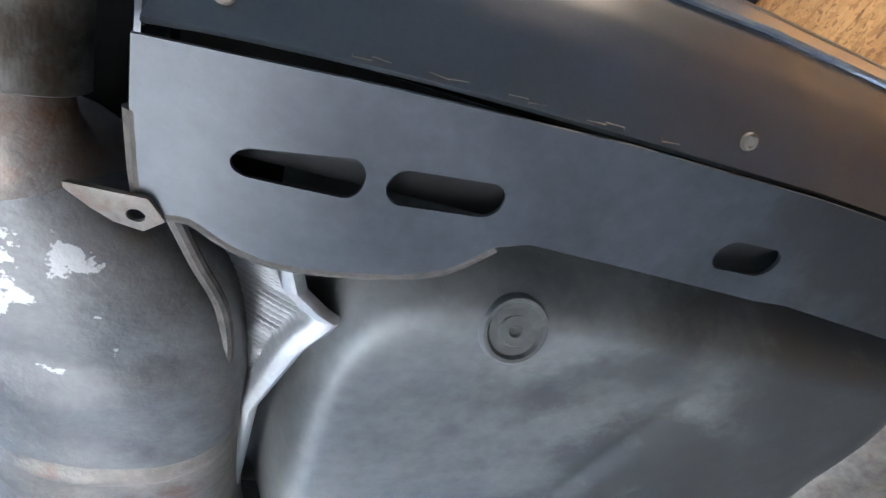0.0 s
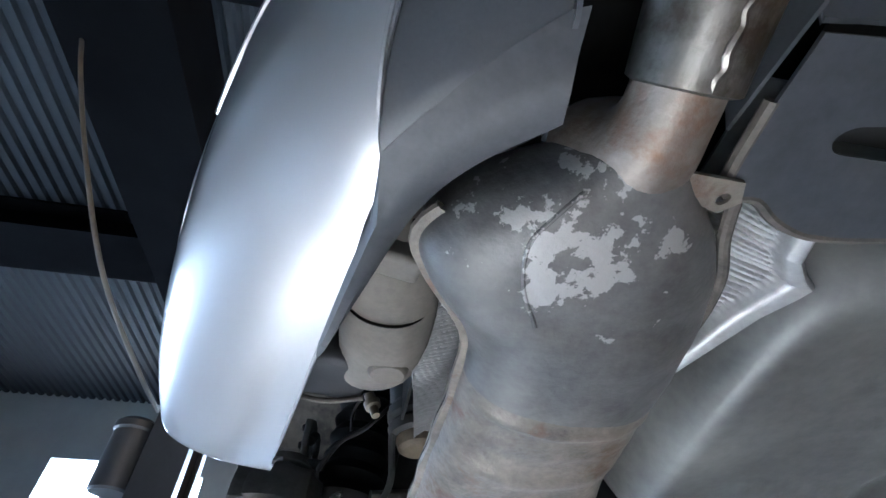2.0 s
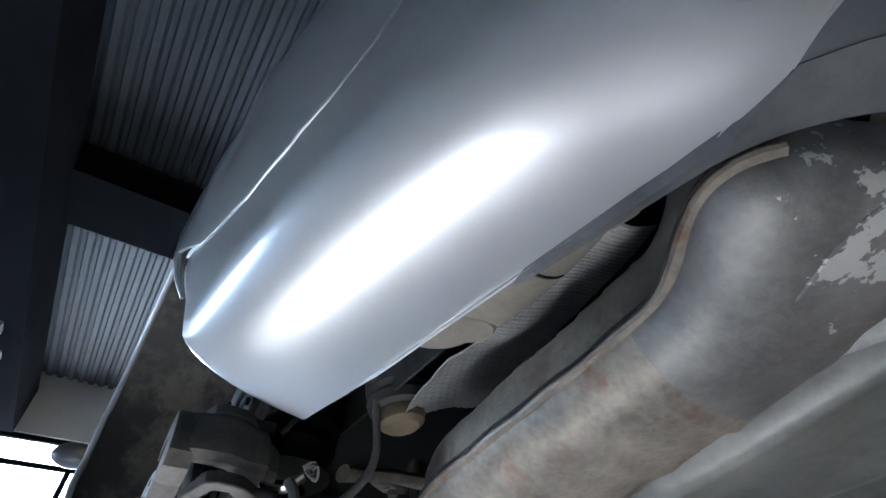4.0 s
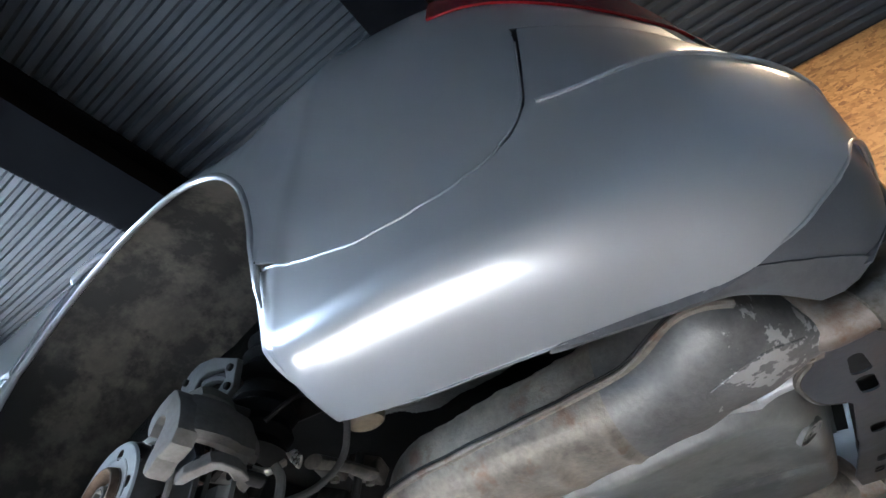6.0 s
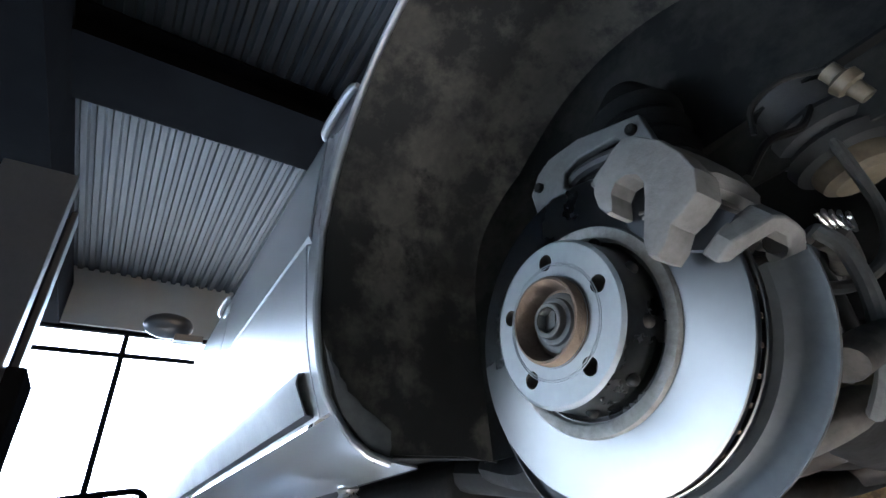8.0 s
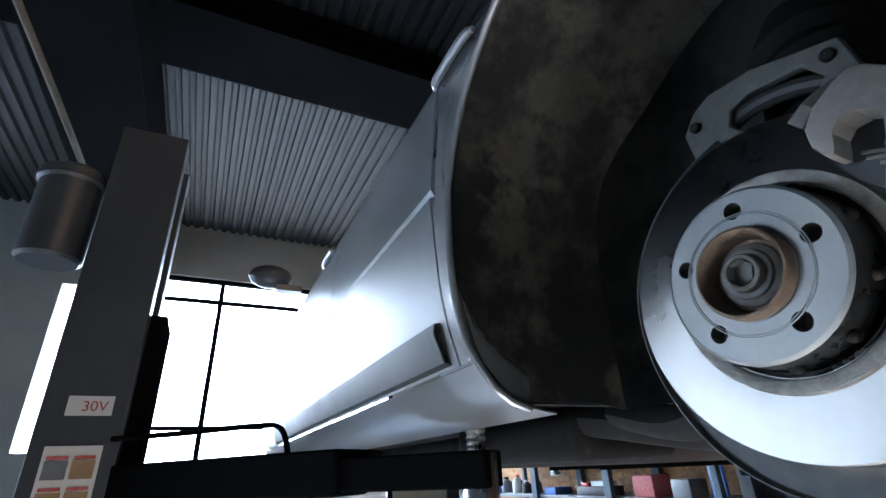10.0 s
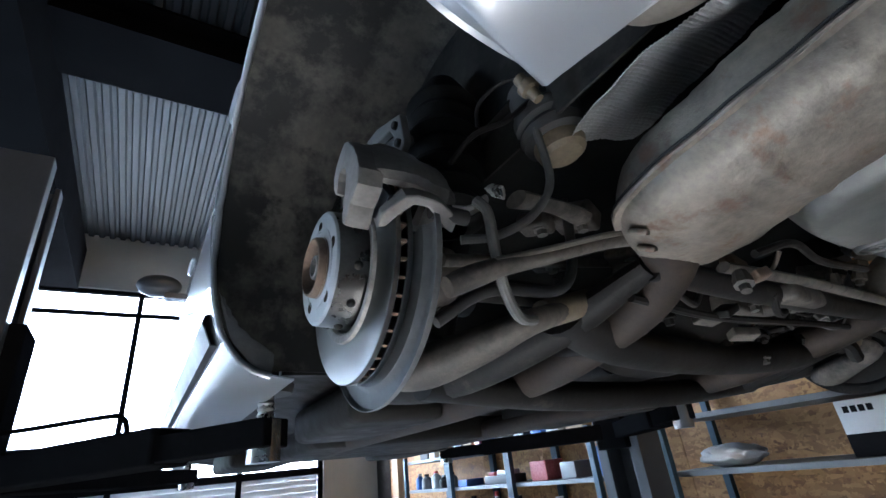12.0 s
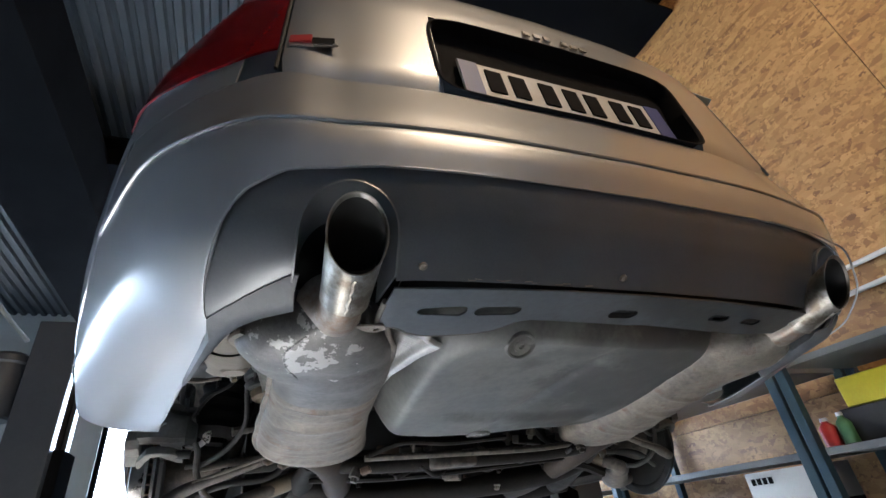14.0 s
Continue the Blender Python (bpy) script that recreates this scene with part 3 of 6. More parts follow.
def bumper():
    ua, ub, uc = u_of_y(-0.376), u_of_x(0.74), u_of_x(0.54)
    um = u_of_y(-0.430)
    half = frange(ua, um, 0.003) + frange(um, ub, 0.011)[1:] + frange(ub, uc, 0.004)[1:]
    us = half + frange(uc, -uc, 0.02)[1:-1] + [-u for u in reversed(half)]
    steps = (0, 0.15, 0.3, 0.45, 0.58, 0.7, 0.8, 0.87, 0.93, 0.97, 1.0)
    rows = []
    for u in us:
        p, n = outline(u)
        top = curve_at(BUMPER_TOP, -p.y)
        ax = abs(p.x)
        col = []
        ci, cz, b, e = curl(p, n)
        edge = cz if ax > 0.705 else curve_at(TAIL_EDGE, ax)
        z0 = max(cz + b, edge + 0.02)
        for w in steps:
            col.append(skin(u, edge + (z0 - edge) * (1 - (1 - w ** e) ** (1 / e))))
        for i in range(1, 21):
            col.append(skin(u, z0 + (top - z0) * i / 20))
        # the end rolls in towards the wheel
        d = max(0.0, min(1.0, (p.y + 0.424) / 0.048))
        rise = max(0.0, min(1.0, (p.y + 0.46) / 0.084))
        roll = 0.015 * (1 - math.sqrt(1 - 0.98 * d * d))
        for q in col:
            q.x -= math.copysign(roll * (1 - 0.85 * smoothstep(1.58, 1.648, q.z)), q.x)
            q.y += 0.009 * d * d
            q.z += (0.5 * roll + 0.013 * rise * rise) * (1 - smoothstep(1.53, 1.60, q.z))
        rows.append(col)
    bm = bmesh.new()
    sheet(bm, rows)
    return part("rear_bumper", bm, SILVER, car, "silver rear bumper", sharp=40, thick=0.003)


rear_bumper = bumper()
for sx in (-1, 1):
    tail = [skin(u_of_x(ax), curve_at(TAIL_EDGE, ax), 0.0008) for ax in frange(0.30, 0.69, 0.008)]
    tail += [Vector((*(LIP[0] + (LIP[1] - LIP[0]) * k / 20), 1.5715 - 0.05 * k / 20 + 0.013 * max(0.0, (0.0202 * k - 0.32) / 0.084) ** 2)) for k in range(20)]
    for edge in ([skin(u_of_y(y), curve_at(BUMPER_TOP, -y), 0.0) for y in frange(-0.704, -0.380, 0.01)], smooth_line(tail[::3] + tail[-1:], 4)):
        bm = bmesh.new()
        tube(bm, [(-sx * q.x, q.y, q.z) for q in edge], 0.0018, 6, 1)
        part("panel_edge", bm, SILVER, rear_bumper)
bm = bmesh.new()
joint = []
for u in frange(u_of_y(-0.705), -u_of_y(-0.705), 0.02):
    y = outline(u)[0].y
    zc = 1.797 - 0.045 * smoothstep(-0.86, -0.70, y)
    joint.append(skin(u, zc, 0.0008))
tube(bm, joint, 0.003, 6, 1)
part("bumper_joint", bm, SILVER, rear_bumper)


INSERT_LOW = [(0.0, 1.585), (0.40, 1.585), (0.538, 1.575), (0.548, 1.593), (0.563, 1.593), (0.64, 1.582), (0.703, 1.573)]


def diffuser():
    """Dark lower bumper insert with a cut-out round each exhaust tip."""
    bm = bmesh.new()
    us = frange(u_of_x(0.703), -u_of_x(0.703), 0.0085)
    vs = []
    for u in us:
        p, n = outline(u)
        ax = abs(p.x)
        top = curve_at(TAIL_EDGE, ax) + 0.004
        col = []
        for i in range(19):
            low = curve_at(INSERT_LOW, ax)
            z = low + (max(top, low + 0.001) - low) * i / 18
            col.append(bm.verts.new(skin(u, z, -0.006)))
        vs.append(col)
    for a, b in zip(vs, vs[1:]):
        for i in range(18):
            c = (a[i].co + a[i + 1].co + b[i].co + b[i + 1].co) / 4
            dx, dz = (abs(c.x) - 0.478) / 0.064, (c.z - 1.63) / 0.072
            inside = (abs(dx) < 1 and c.z < 1.63) or dx * dx + dz * dz < 1 and c.z >= 1.63
            if not inside:
                bm.faces.new((a[i], a[i + 1], b[i + 1], b[i]))
    for v in [v for v in bm.verts if not v.link_faces]:
        bm.verts.remove(v)
    # true the edge of the cut-outs
    for v in bm.verts:
        dx, dz = (abs(v.co.x) - 0.478) / 0.064, (v.co.z - 1.63) / 0.072
        if v.is_boundary and abs(dx) < 1.2 and dz < 1.2 and v.co.z < curve_at(TAIL_EDGE, abs(v.co.x)):
            side = 1 if v.co.x > 0 else -1
            if dz < 0:
                v.co.x = side * (0.478 + math.copysign(0.064, dx))
            else:
                r = math.hypot(dx, dz)
                v.co.x, v.co.z = side * (0.478 + 0.064 * dx / r), 1.63 + 0.072 * dz / r
    ob = part("diffuser", bm, GREY_PLASTIC, rear_bumper, "dark grey plastic lower insert", thick=0.004)
    for sx in (-1, 1):
        # rounded collar standing in the cut-out
        rows = []
        for k in range(25):
            a = math.pi * k / 24
            x, z = 0.064 * math.cos(a), 1.63 + 0.072 * math.sin(a)
            rows.append((x, z))
        rows = [(0.064, 1.588)] + rows + [(-0.064, 1.588)]
        bm = bmesh.new()
        grid = []
        for x, z in rows:
            xx = sx * (0.478 + x)
            yb = skin(u_of_x(abs(xx)), max(z, 1.572)).y
            grid.append([(xx, yb + 0.002, z), (sx * (0.478 + x * 0.97), yb + 0.02, 1.56 + (z - 1.56) * 0.985), (sx * (0.478 + x * 0.9), yb + 0.08, 1.56 + (z - 1.56) * 0.94)])
        sheet(bm, grid)
        part("exhaust_surround", bm, GREY_PLASTIC, rear_bumper, "dark grey surround of the exhaust tip", thick=0.003)
    return ob


diffuser()


# lower lip flange: starts at the insert's lower edge and the silver lip, beside the exhaust
for sx in (-1, 1):
    bm = bmesh.new()
    first = [skin(u_of_x(ax), curve_at(INSERT_LOW, ax) + 0.003, -0.008) for ax in frange(0.549, 0.700, 0.0108)]
    first += [Vector((*(LIP[0] + (LIP[1] - LIP[0]) * 0.44 * k / 11), 1.5745 - 0.022 * k / 11)) for k in range(1, 11)]
    n = len(first) - 1
    outer = smooth_line([(-0.535, -0.888, 1.580), (-0.588, -0.843, 1.577), (-0.624, -0.785, 1.568), (-0.649, -0.70, 1.557), (-0.673, -0.602, 1.548)], 6)
    inner = smooth_line([(-0.533, -0.853, 1.573), (-0.579, -0.812, 1.575), (-0.611, -0.764, 1.575), (-0.640, -0.69, 1.566), (-0.672, -0.604, 1.552)], 6)
    rows = []
    for i in range(25):
        e, p, q = first[round(i * n / 24)], outer[i], inner[i]
        rows.append([(-sx * e.x, e.y, e.z), (sx * p.x, p.y, p.z), (sx * (p.x + q.x) / 2, (p.y + q.y) / 2, (p.z + q.z) / 2 - 0.003), (sx * q.x, q.y, q.z), (sx * (q.x + 0.004), q.y + 0.004, q.z + 0.03)])
        rows[-1] = [(-abs(x) if sx > 0 else abs(x), y, z) for x, y, z in rows[-1]]
    sheet(bm, rows)
    part("bumper_flange", bm, FLANGE, rear_bumper, "dusty grey inner flange", thick=0.003)


arch_table = [arch_edge(math.pi - math.pi * i / 96) for i in range(97)]


def arch_bottom(y):
    return curve_at(arch_table, y)


def side_panel(name, ys, low, high, sx, label, table=DOOR, n=26, crease=False):
    bm = bmesh.new()
    rows = []
    for y in ys:
        u = u_of_y(y) * (1 if sx < 0 else -1)
        z0, z1 = low(y), high(y)
        heights = [z0 + (z1 - z0) * (i / n) ** (1.0 if crease else 1.6) for i in range(n + 1)]
        if crease:
            heights = sorted(set(heights) | {1.758, 1.765, 1.772, 1.7745, 1.777, 1.7795, 1.782, 1.79})
        col = [skin(u, z, 0, table, not crease) for z in heights]
        rows.append([(q.x, y if y > -0.37 else q.y, q.z) for q in col])
    sheet(bm, rows)
    return part(name, bm, SILVER, car, label, sharp=30, thick=0.003)


def quarter_low(y):
    if y < -0.706:
        return 1.942
    if y < -0.378:
        return curve_at(BUMPER_TOP, -y) + 0.0015
    if y < 0.350:
        return max(arch_bottom(y), 1.654 if y < 0 else 1.50)
    return curve_at([(0.350, 1.655), (0.352, 1.61), (0.355, 1.55), (0.358, 1.50)], y)


arch_ys = [arch_edge(math.pi - math.pi * i / 60)[0] for i in range(61)]
for sx in (-1, 1):
    ys = frange(-0.912, -0.708, 0.012) + frange(-0.704, -0.385, 0.008) + [-0.3805, -0.3785] + arch_ys + [0.3515, 0.354, 0.358, 0.372, 0.386]
    side_panel("quarter_panel", ys, quarter_low, lambda y: 2.36, sx, "silver rear wing with a round wheel arch")
    side_panel("rear_door", frange(0.391, 1.097, 0.03), lambda y: 1.50, lambda y: 2.20, sx, "silver rear door with a body-side strip", crease=True)
    side_panel("front_door", frange(1.103, 2.26, 0.05), lambda y: 1.50, lambda y: 2.20, sx, "silver front door with a body-side strip", crease=True)
    side_panel("front_wing", frange(2.266, 3.55, 0.05), lambda y: 1.50, lambda y: 2.16, sx, "silver front wing")
    side_panel("sill", frange(0.345, 3.3, 0.05), lambda y: 1.43, lambda y: 1.496, sx, "silver sill", n=6)
    # rolled lip of the wheel arch
    bm = bmesh.new()
    pts = []
    for a in (math.pi * i / 40 for i in range(41)):
        yy, zz = arch_edge(a)
        q = skin(u_of_y(yy) * (1 if sx < 0 else -1), max(zz, 1.66), -0.003, DOOR, True)
        pts.append((q.x, yy, zz))
    pts = [(sx * 0.79, 0.349, 1.437), (sx * 0.82, 0.350, 1.447), (sx * 0.845, 0.351, 1.465), (sx * 0.861, 0.352, 1.486), (sx * 0.875, 0.354, 1.52), (sx * 0.887, 0.353, 1.566), (sx * 0.895, 0.350, 1.61), (sx * 0.898, 0.347, 1.65)] + pts[1:-1]
    for k, z in ((4, 1.52), (5, 1.566), (6, 1.61), (7, 1.65)):
        pts[k] = (skin(u_of_y(pts[k][1]) * (1 if sx < 0 else -1), z, 0, DOOR).x, pts[k][1], z)
    pts += [(sx * 0.887, -0.372, 1.645), (sx * 0.881, -0.3725, 1.625), (sx * 0.871, -0.373, 1.605)]
    tube(bm, pts, [0.0062] * (len(pts) - 3) + [0.005, 0.0035, 0.002], 10, 1)
    part("arch_lip", bm, SILVER, car)
    # protective strips along the doors
    for y0, y1 in ((0.393, 1.096), (1.104, 2.2)):
        bm = bmesh.new()
        rows = []
        for y in frange(y0, y1, 0.04):
            u = u_of_y(y) * (1 if sx < 0 else -1)
            rows.append([skin(u, 1.505, 0.0, DOOR), skin(u, 1.508, 0.012, DOOR), skin(u, 1.55, 0.016, DOOR), skin(u, 1.566, 0.010, DOOR), skin(u, 1.568, 0.0, DOOR)])
        sheet(bm, rows)
        part("rubbing_strip", bm, BLACK_PLASTIC, car, "black body-side strip", thick=0.002)
    # door handles
    for y in (0.325, 1.25):
        bm = bmesh.new()
        x = sx * 0.895
        tube(bm, [(x - sx * 0.006, y - 0.075, 2.022), (x - sx * 0.001, y - 0.05, 2.026), (x, y + 0.05, 2.026), (x - sx * 0.006, y + 0.075, 2.022)], [0.006, 0.010, 0.010, 0.006], 10, 5)
        part("door_handle", bm, SILVER, car)
        bm = bmesh.new()
        bmesh.ops.create_uvsphere(bm, u_segments=20, v_segments=10, radius=1.0, matrix=Matrix.Translation((sx * 0.884, y, 2.008)) @ Matrix.Diagonal((0.008, 0.072, 0.022, 1)))
        part("handle_recess", bm, BLACK_PLASTIC, car)
    # door mirror
    bm = bmesh.new()
    bmesh.ops.create_uvsphere(bm, u_segments=20, v_segments=12, radius=1.0, matrix=Matrix.Translation((sx * 0.99, 2.14, 2.28)) @ Matrix.Diagonal((0.105, 0.06, 0.06, 1)))
    box(bm, (sx * 0.9, 2.13, 2.22), (0.12, 0.06, 0.03))
    part("door_mirror", bm, GREY_PLASTIC, car, "dark door mirror")
    # window band and pillars
    bm = bmesh.new()
    rows = []
    for y in frange(-0.42, 2.5, 0.08):
        e = smoothstep(-0.42, 0.25, y) * (1 - smoothstep(1.5, 2.5, y))
        rows.append([(sx * (0.73 - 0.02), y, 2.18), (sx * (0.70 - 0.06 * e), y, 2.19 + 0.2 * e), (sx * (0.66 - 0.12 * e), y, 2.20 + 0.44 * e), (sx * 0.40, y, 2.21 + 0.50 * e), (0, y, 2.22 + 0.52 * e)])
    sheet(bm, rows)
    part("cabin", bm, GLASS, car, "dark window glass and roof", thick=0.004)

# deck over the tail and the bonnet
bm = bmesh.new()
rows = []
for y in frange(-0.86, 3.6, 0.1):
    w = abs(float(np.interp(y, half_np[:, 1], half_np[:, 0]))) - 0.18 if y > -0.7 else 0.62 + 0.08 * (y + 0.86) / 0.16
    rows.append([(w * k / 6, y, 2.30 * smoothstep(0.2, -0.4, y) + 2.215 * (1 - smoothstep(0.2, -0.4, y)) + 0.03 * (1 - (k / 6) ** 2)) for k in range(-6, 7)])
sheet(bm, rows)
part("deck", bm, SILVER, car, thick=0.003)


def trunk_lid():
    bm = bmesh.new()
    us = frange(u_of_x(0.588), -u_of_x(0.588), 0.02)
    rows = []
    for u in us:
        rows.append([skin(u, 1.944 + (2.38 - 1.944) * i / 14, 0.004 if 0 < i < 14 else -0.008) for i in range(15)])
    vs = [[bm.verts.new(q) for q in row] for row in rows]
    for p, q in zip(vs, vs[1:]):
        for i in range(14):
            c = (p[i].co + q[i + 1].co) / 2
            if not (abs(c.x) < 0.305 and 1.955 < c.z < 2.19):
                bm.faces.new((p[i], p[i + 1], q[i + 1], q[i]))
    lid = part("boot_lid", bm, SILVER, car, "silver boot lid", thick=0.003)
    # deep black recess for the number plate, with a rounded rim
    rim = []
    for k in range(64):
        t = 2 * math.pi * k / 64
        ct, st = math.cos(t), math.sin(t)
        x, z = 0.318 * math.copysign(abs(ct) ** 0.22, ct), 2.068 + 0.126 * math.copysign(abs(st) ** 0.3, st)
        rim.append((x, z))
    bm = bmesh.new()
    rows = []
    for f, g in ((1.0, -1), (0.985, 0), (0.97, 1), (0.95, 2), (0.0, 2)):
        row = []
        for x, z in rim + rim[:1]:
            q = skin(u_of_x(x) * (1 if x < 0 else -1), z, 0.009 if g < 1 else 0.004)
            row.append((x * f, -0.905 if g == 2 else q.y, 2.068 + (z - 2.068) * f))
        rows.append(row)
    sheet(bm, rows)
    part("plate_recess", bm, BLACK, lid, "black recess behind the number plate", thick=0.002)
    plate = Vector((0.008, -0.914, 2.044))
    tilt = -7
    rot = Euler((radians(tilt), 0, 0)).to_matrix()

    def on(x, z, d):
        return plate + rot @ Vector((x, -d, z))

    bm = bmesh.new()
    box(bm, on(0, 0, 0.006), (0.52, 0.004, 0.11), 0, (tilt, 0))
    number = part("number_plate", bm, PLATE, lid, "white number plate with blue ends", bevel=0.002)
    for x in (-0.238, 0.238):
        bm = bmesh.new()
        box(bm, on(x, 0, 0.0085), (0.042, 0.003, 0.108), 0, (tilt, 0))
        part("blue_band", bm, PLATE_BLUE, number)
    for x in (-0.185, -0.13, -0.06, 0.0, 0.055, 0.125, 0.18):
        bm = bmesh.new()
        box(bm, on(x, 0, 0.0095), (0.036, 0.003, 0.072), 0, (tilt, 0))
        part("character_bar", bm, BLACK, number)
    # small emblem: a red and a dark slanted field over a bright edge
    for dx, m, w in ((-0.004, RED, 0.036), (0.036, BLACK, 0.040)):
        bm = bmesh.new()
        u = u_of_x(0.555 - dx)
        c = skin(u, 2.032, 0.008)
        n = outline(u)[1]
        vs = box(bm, c, (w, 0.004, 0.026), math.degrees(math.atan2(n.x, -n.y)), (-14, 0))
        part("emblem", bm, m, lid)
    # bright edge under the emblem and the dark gaps at the lid's sides
    bm = bmesh.new()
    u = u_of_x(0.535)
    box(bm, skin(u, 2.016, 0.009), (0.078, 0.004, 0.005), math.degrees(math.atan2(outline(u)[1].x, -outline(u)[1].y)), (-14, 0))
    part("emblem_edge", bm, STEEL, lid)
    for sx in (-1, 1):
        bm = bmesh.new()
        tube(bm, [skin(sx * -1 * u_of_x(0.594) if sx > 0 else u_of_x(0.594), z, 0.003) for z in frange(1.948, 2.36, 0.03)], 0.0035, 6, 1)
        part("lid_gap", bm, SOOT_SHADE, lid, "dark gap beside the boot lid")
    # row of small bright letters over the plate, as plain studs
    for x in (-0.075, -0.045, -0.015, 0.015, 0.045, 0.075):
        bm = bmesh.new()
        c = skin(u_of_x(x) * (1 if x < 0 else -1), 2.217, 0.009)
        box(bm, c, (0.016, 0.004, 0.016), 0, (-8, 0))
        part("bright_letter", bm, STEEL, lid)
    return lid


trunk_lid()
for sx in (-1, 1):
    bm = bmesh.new()
    rows = []
    for u in frange(u_of_x(0.60), u_of_y(-0.60), 0.015):
        p, _ = outline(u)
        f = smoothstep(-0.90, -0.62, p.y)
        z0, z1 = 2.01 + 0.05 * f, 2.30 - 0.02 * f
        rows.append([skin(-sx * -1 * u if sx > 0 else u, z0 + (z1 - z0) * i / 8, 0.007 * math.sin(math.pi * min(1, max(0, i / 8 * 1.0)) * 0.5 + 0.8)) for i in range(9)])
    sheet(bm, rows)
    part("tail_lamp", bm, LAMP_RED, car, "red tail lamp", thick=0.004)


# ---- underside ----
def flat_sheet(name, xs, ys, f, material, parent, label="", thick=0.004, holes=()):
    bm = bmesh.new()
    vs = [[bm.verts.new((x, y, f(x, y))) for x in xs] for y in ys]
    for a, b in zip(vs, vs[1:]):
        for i in range(len(xs) - 1):
            c = (a[i].co + b[i + 1].co) / 2
            if not any(h(c.x, c.y) for h in holes):
                bm.faces.new((a[i], a[i + 1], b[i + 1], b[i]))
    for v in [v for v in bm.verts if not v.link_faces]:
        bm.verts.remove(v)
    return part(name, bm, material, parent, label, thick=thick)


def oval(cx, cy, w, d, skew=0.0, taper=0.0):
    pts = []
    for k in range(28):
        a = 2 * math.pi * k / 28
        x = math.copysign(w - d, math.cos(a)) + d * math.cos(a)
        y = d * math.sin(a) * (1 + taper * x / w)
        pts.append((cx + x, cy + y + skew * x))
    return pts


def tray_lift(x, y):
    return Vector((x, y, 1.577 - 0.12 * (y + 0.94)))


tray_outline = [(-0.415, -0.925), (-0.30, -0.935), (-0.15, -0.944), (0, -0.947), (0.15, -0.944), (0.30, -0.935), (0.415, -0.925), (0.418, -0.85), (0.30, -0.84), (0.05, -0.86), (0.018, -0.858), (-0.108, -0.861), (-0.179, -0.862),
                (-0.20, -0.854), (-0.225, -0.828), (-0.258, -0.814), (-0.313, -0.805), (-0.341, -0.805), (-0.366, -0.813), (-0.388, -0.826), (-0.406, -0.825), (-0.415, -0.837), (-0.417, -0.888)]
bm = bmesh.new()
plate_with_holes(bm, tray_outline, [oval(-0.331, -0.875, 0.037, 0.0115, -0.10, 0.25), oval(-0.245, -0.883, 0.0365, 0.0125, -0.11), oval(-0.017, -0.891, 0.027, 0.0125, -0.05), oval(0.20, -0.893, 0.024, 0.010, 0.05), oval(0.289, -0.887, 0.024, 0.010, 0.08)], tray_lift)
tray = part("undertray", bm, TRAY, car, "dusty dark plastic tray with oval slots", sharp=5, thick=-0.003)
# added black sheet over the slots, in place of the shade inside them
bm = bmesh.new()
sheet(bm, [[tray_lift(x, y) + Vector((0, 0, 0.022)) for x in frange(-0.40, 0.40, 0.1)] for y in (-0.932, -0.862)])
part("slot_shade", bm, SOOT_SHADE, tray, thick=0.002)
# rolled front edge of the tray
bm = bmesh.new()
tube(bm, [tray_lift(x, y) + Vector((0, 0.002, 0.004)) for x, y in tray_outline[13:]], 0.005, 8, 3)
part("tray_edge", bm, ARM, tray, "dusty pale front edge")
# fixing clips and the lip over the tray
for x in (-0.381, -0.06):
    bm = bmesh.new()
    c0 = skin(u_of_x(x) * (1 if x < 0 else -1), 1.598, 0.0)
    lathe(bm, [(0.002, 0.006), (-0.001, 0.0055), (-0.0015, 0.004), (-0.0003, 0.003), (-0.0003, 0.0003)], c0, (0, 0.45, 0.9), 16)
    part("fixing_clip", bm, MUFFLER, rear_bumper)
for x, w in ((-0.305, 0.018), (-0.262, 0.026), (-0.215, 0.020), (-0.16, 0.030), (-0.118, 0.014)):
    bm = bmesh.new()
    rows = []
    for k in range(7):
        xx = x + w * (k / 6 - 0.5)
        q = skin(u_of_x(xx), 1.587 + 0.0012 * math.sin(5 * k + 40 * x), -0.0052)
        rows.append([(q.x, q.y - 0.0008, q.z - 0.0012 * math.sin(math.pi * k / 6)), (q.x, q.y - 0.0006, q.z + 0.0012 * math.sin(math.pi * k / 6))])
    sheet(bm, rows)
    part("scuff", bm, MUFFLER, rear_bumper, thick=0.0004)
# floor panels that close the body from above
# the rear panel's black stands for the shade above slots and exhaust
flat_sheet("rear_floor", frange(-0.58, 0.58, 0.1), frange(-0.90, 0.45, 0.1), lambda x, y: 1.735, SHADE_BLACK, car, "floor panel over the exhaust, blackened for shade")
flat_sheet("floor_pan", frange(-0.76, 0.76, 0.08), frange(0.40, 3.4, 0.1), lambda x, y: 1.475 + 0.02 * math.cos(x * 9), DARK_METAL, car, "dark coated floor pan")


bm = bmesh.new()
box(bm, (0, 0.43, 1.61), (1.24, 0.02, 0.29))
part("bulkhead", bm, BLACK_PLASTIC, car, "dark bulkhead ahead of the rear axle")
for sx in (-1, 1):
    bm = bmesh.new()
    box(bm, (sx * 0.66, 0.405, 1.60), (0.20, 0.02, 0.30))
    part("bulkhead_side", bm, LINER, car)


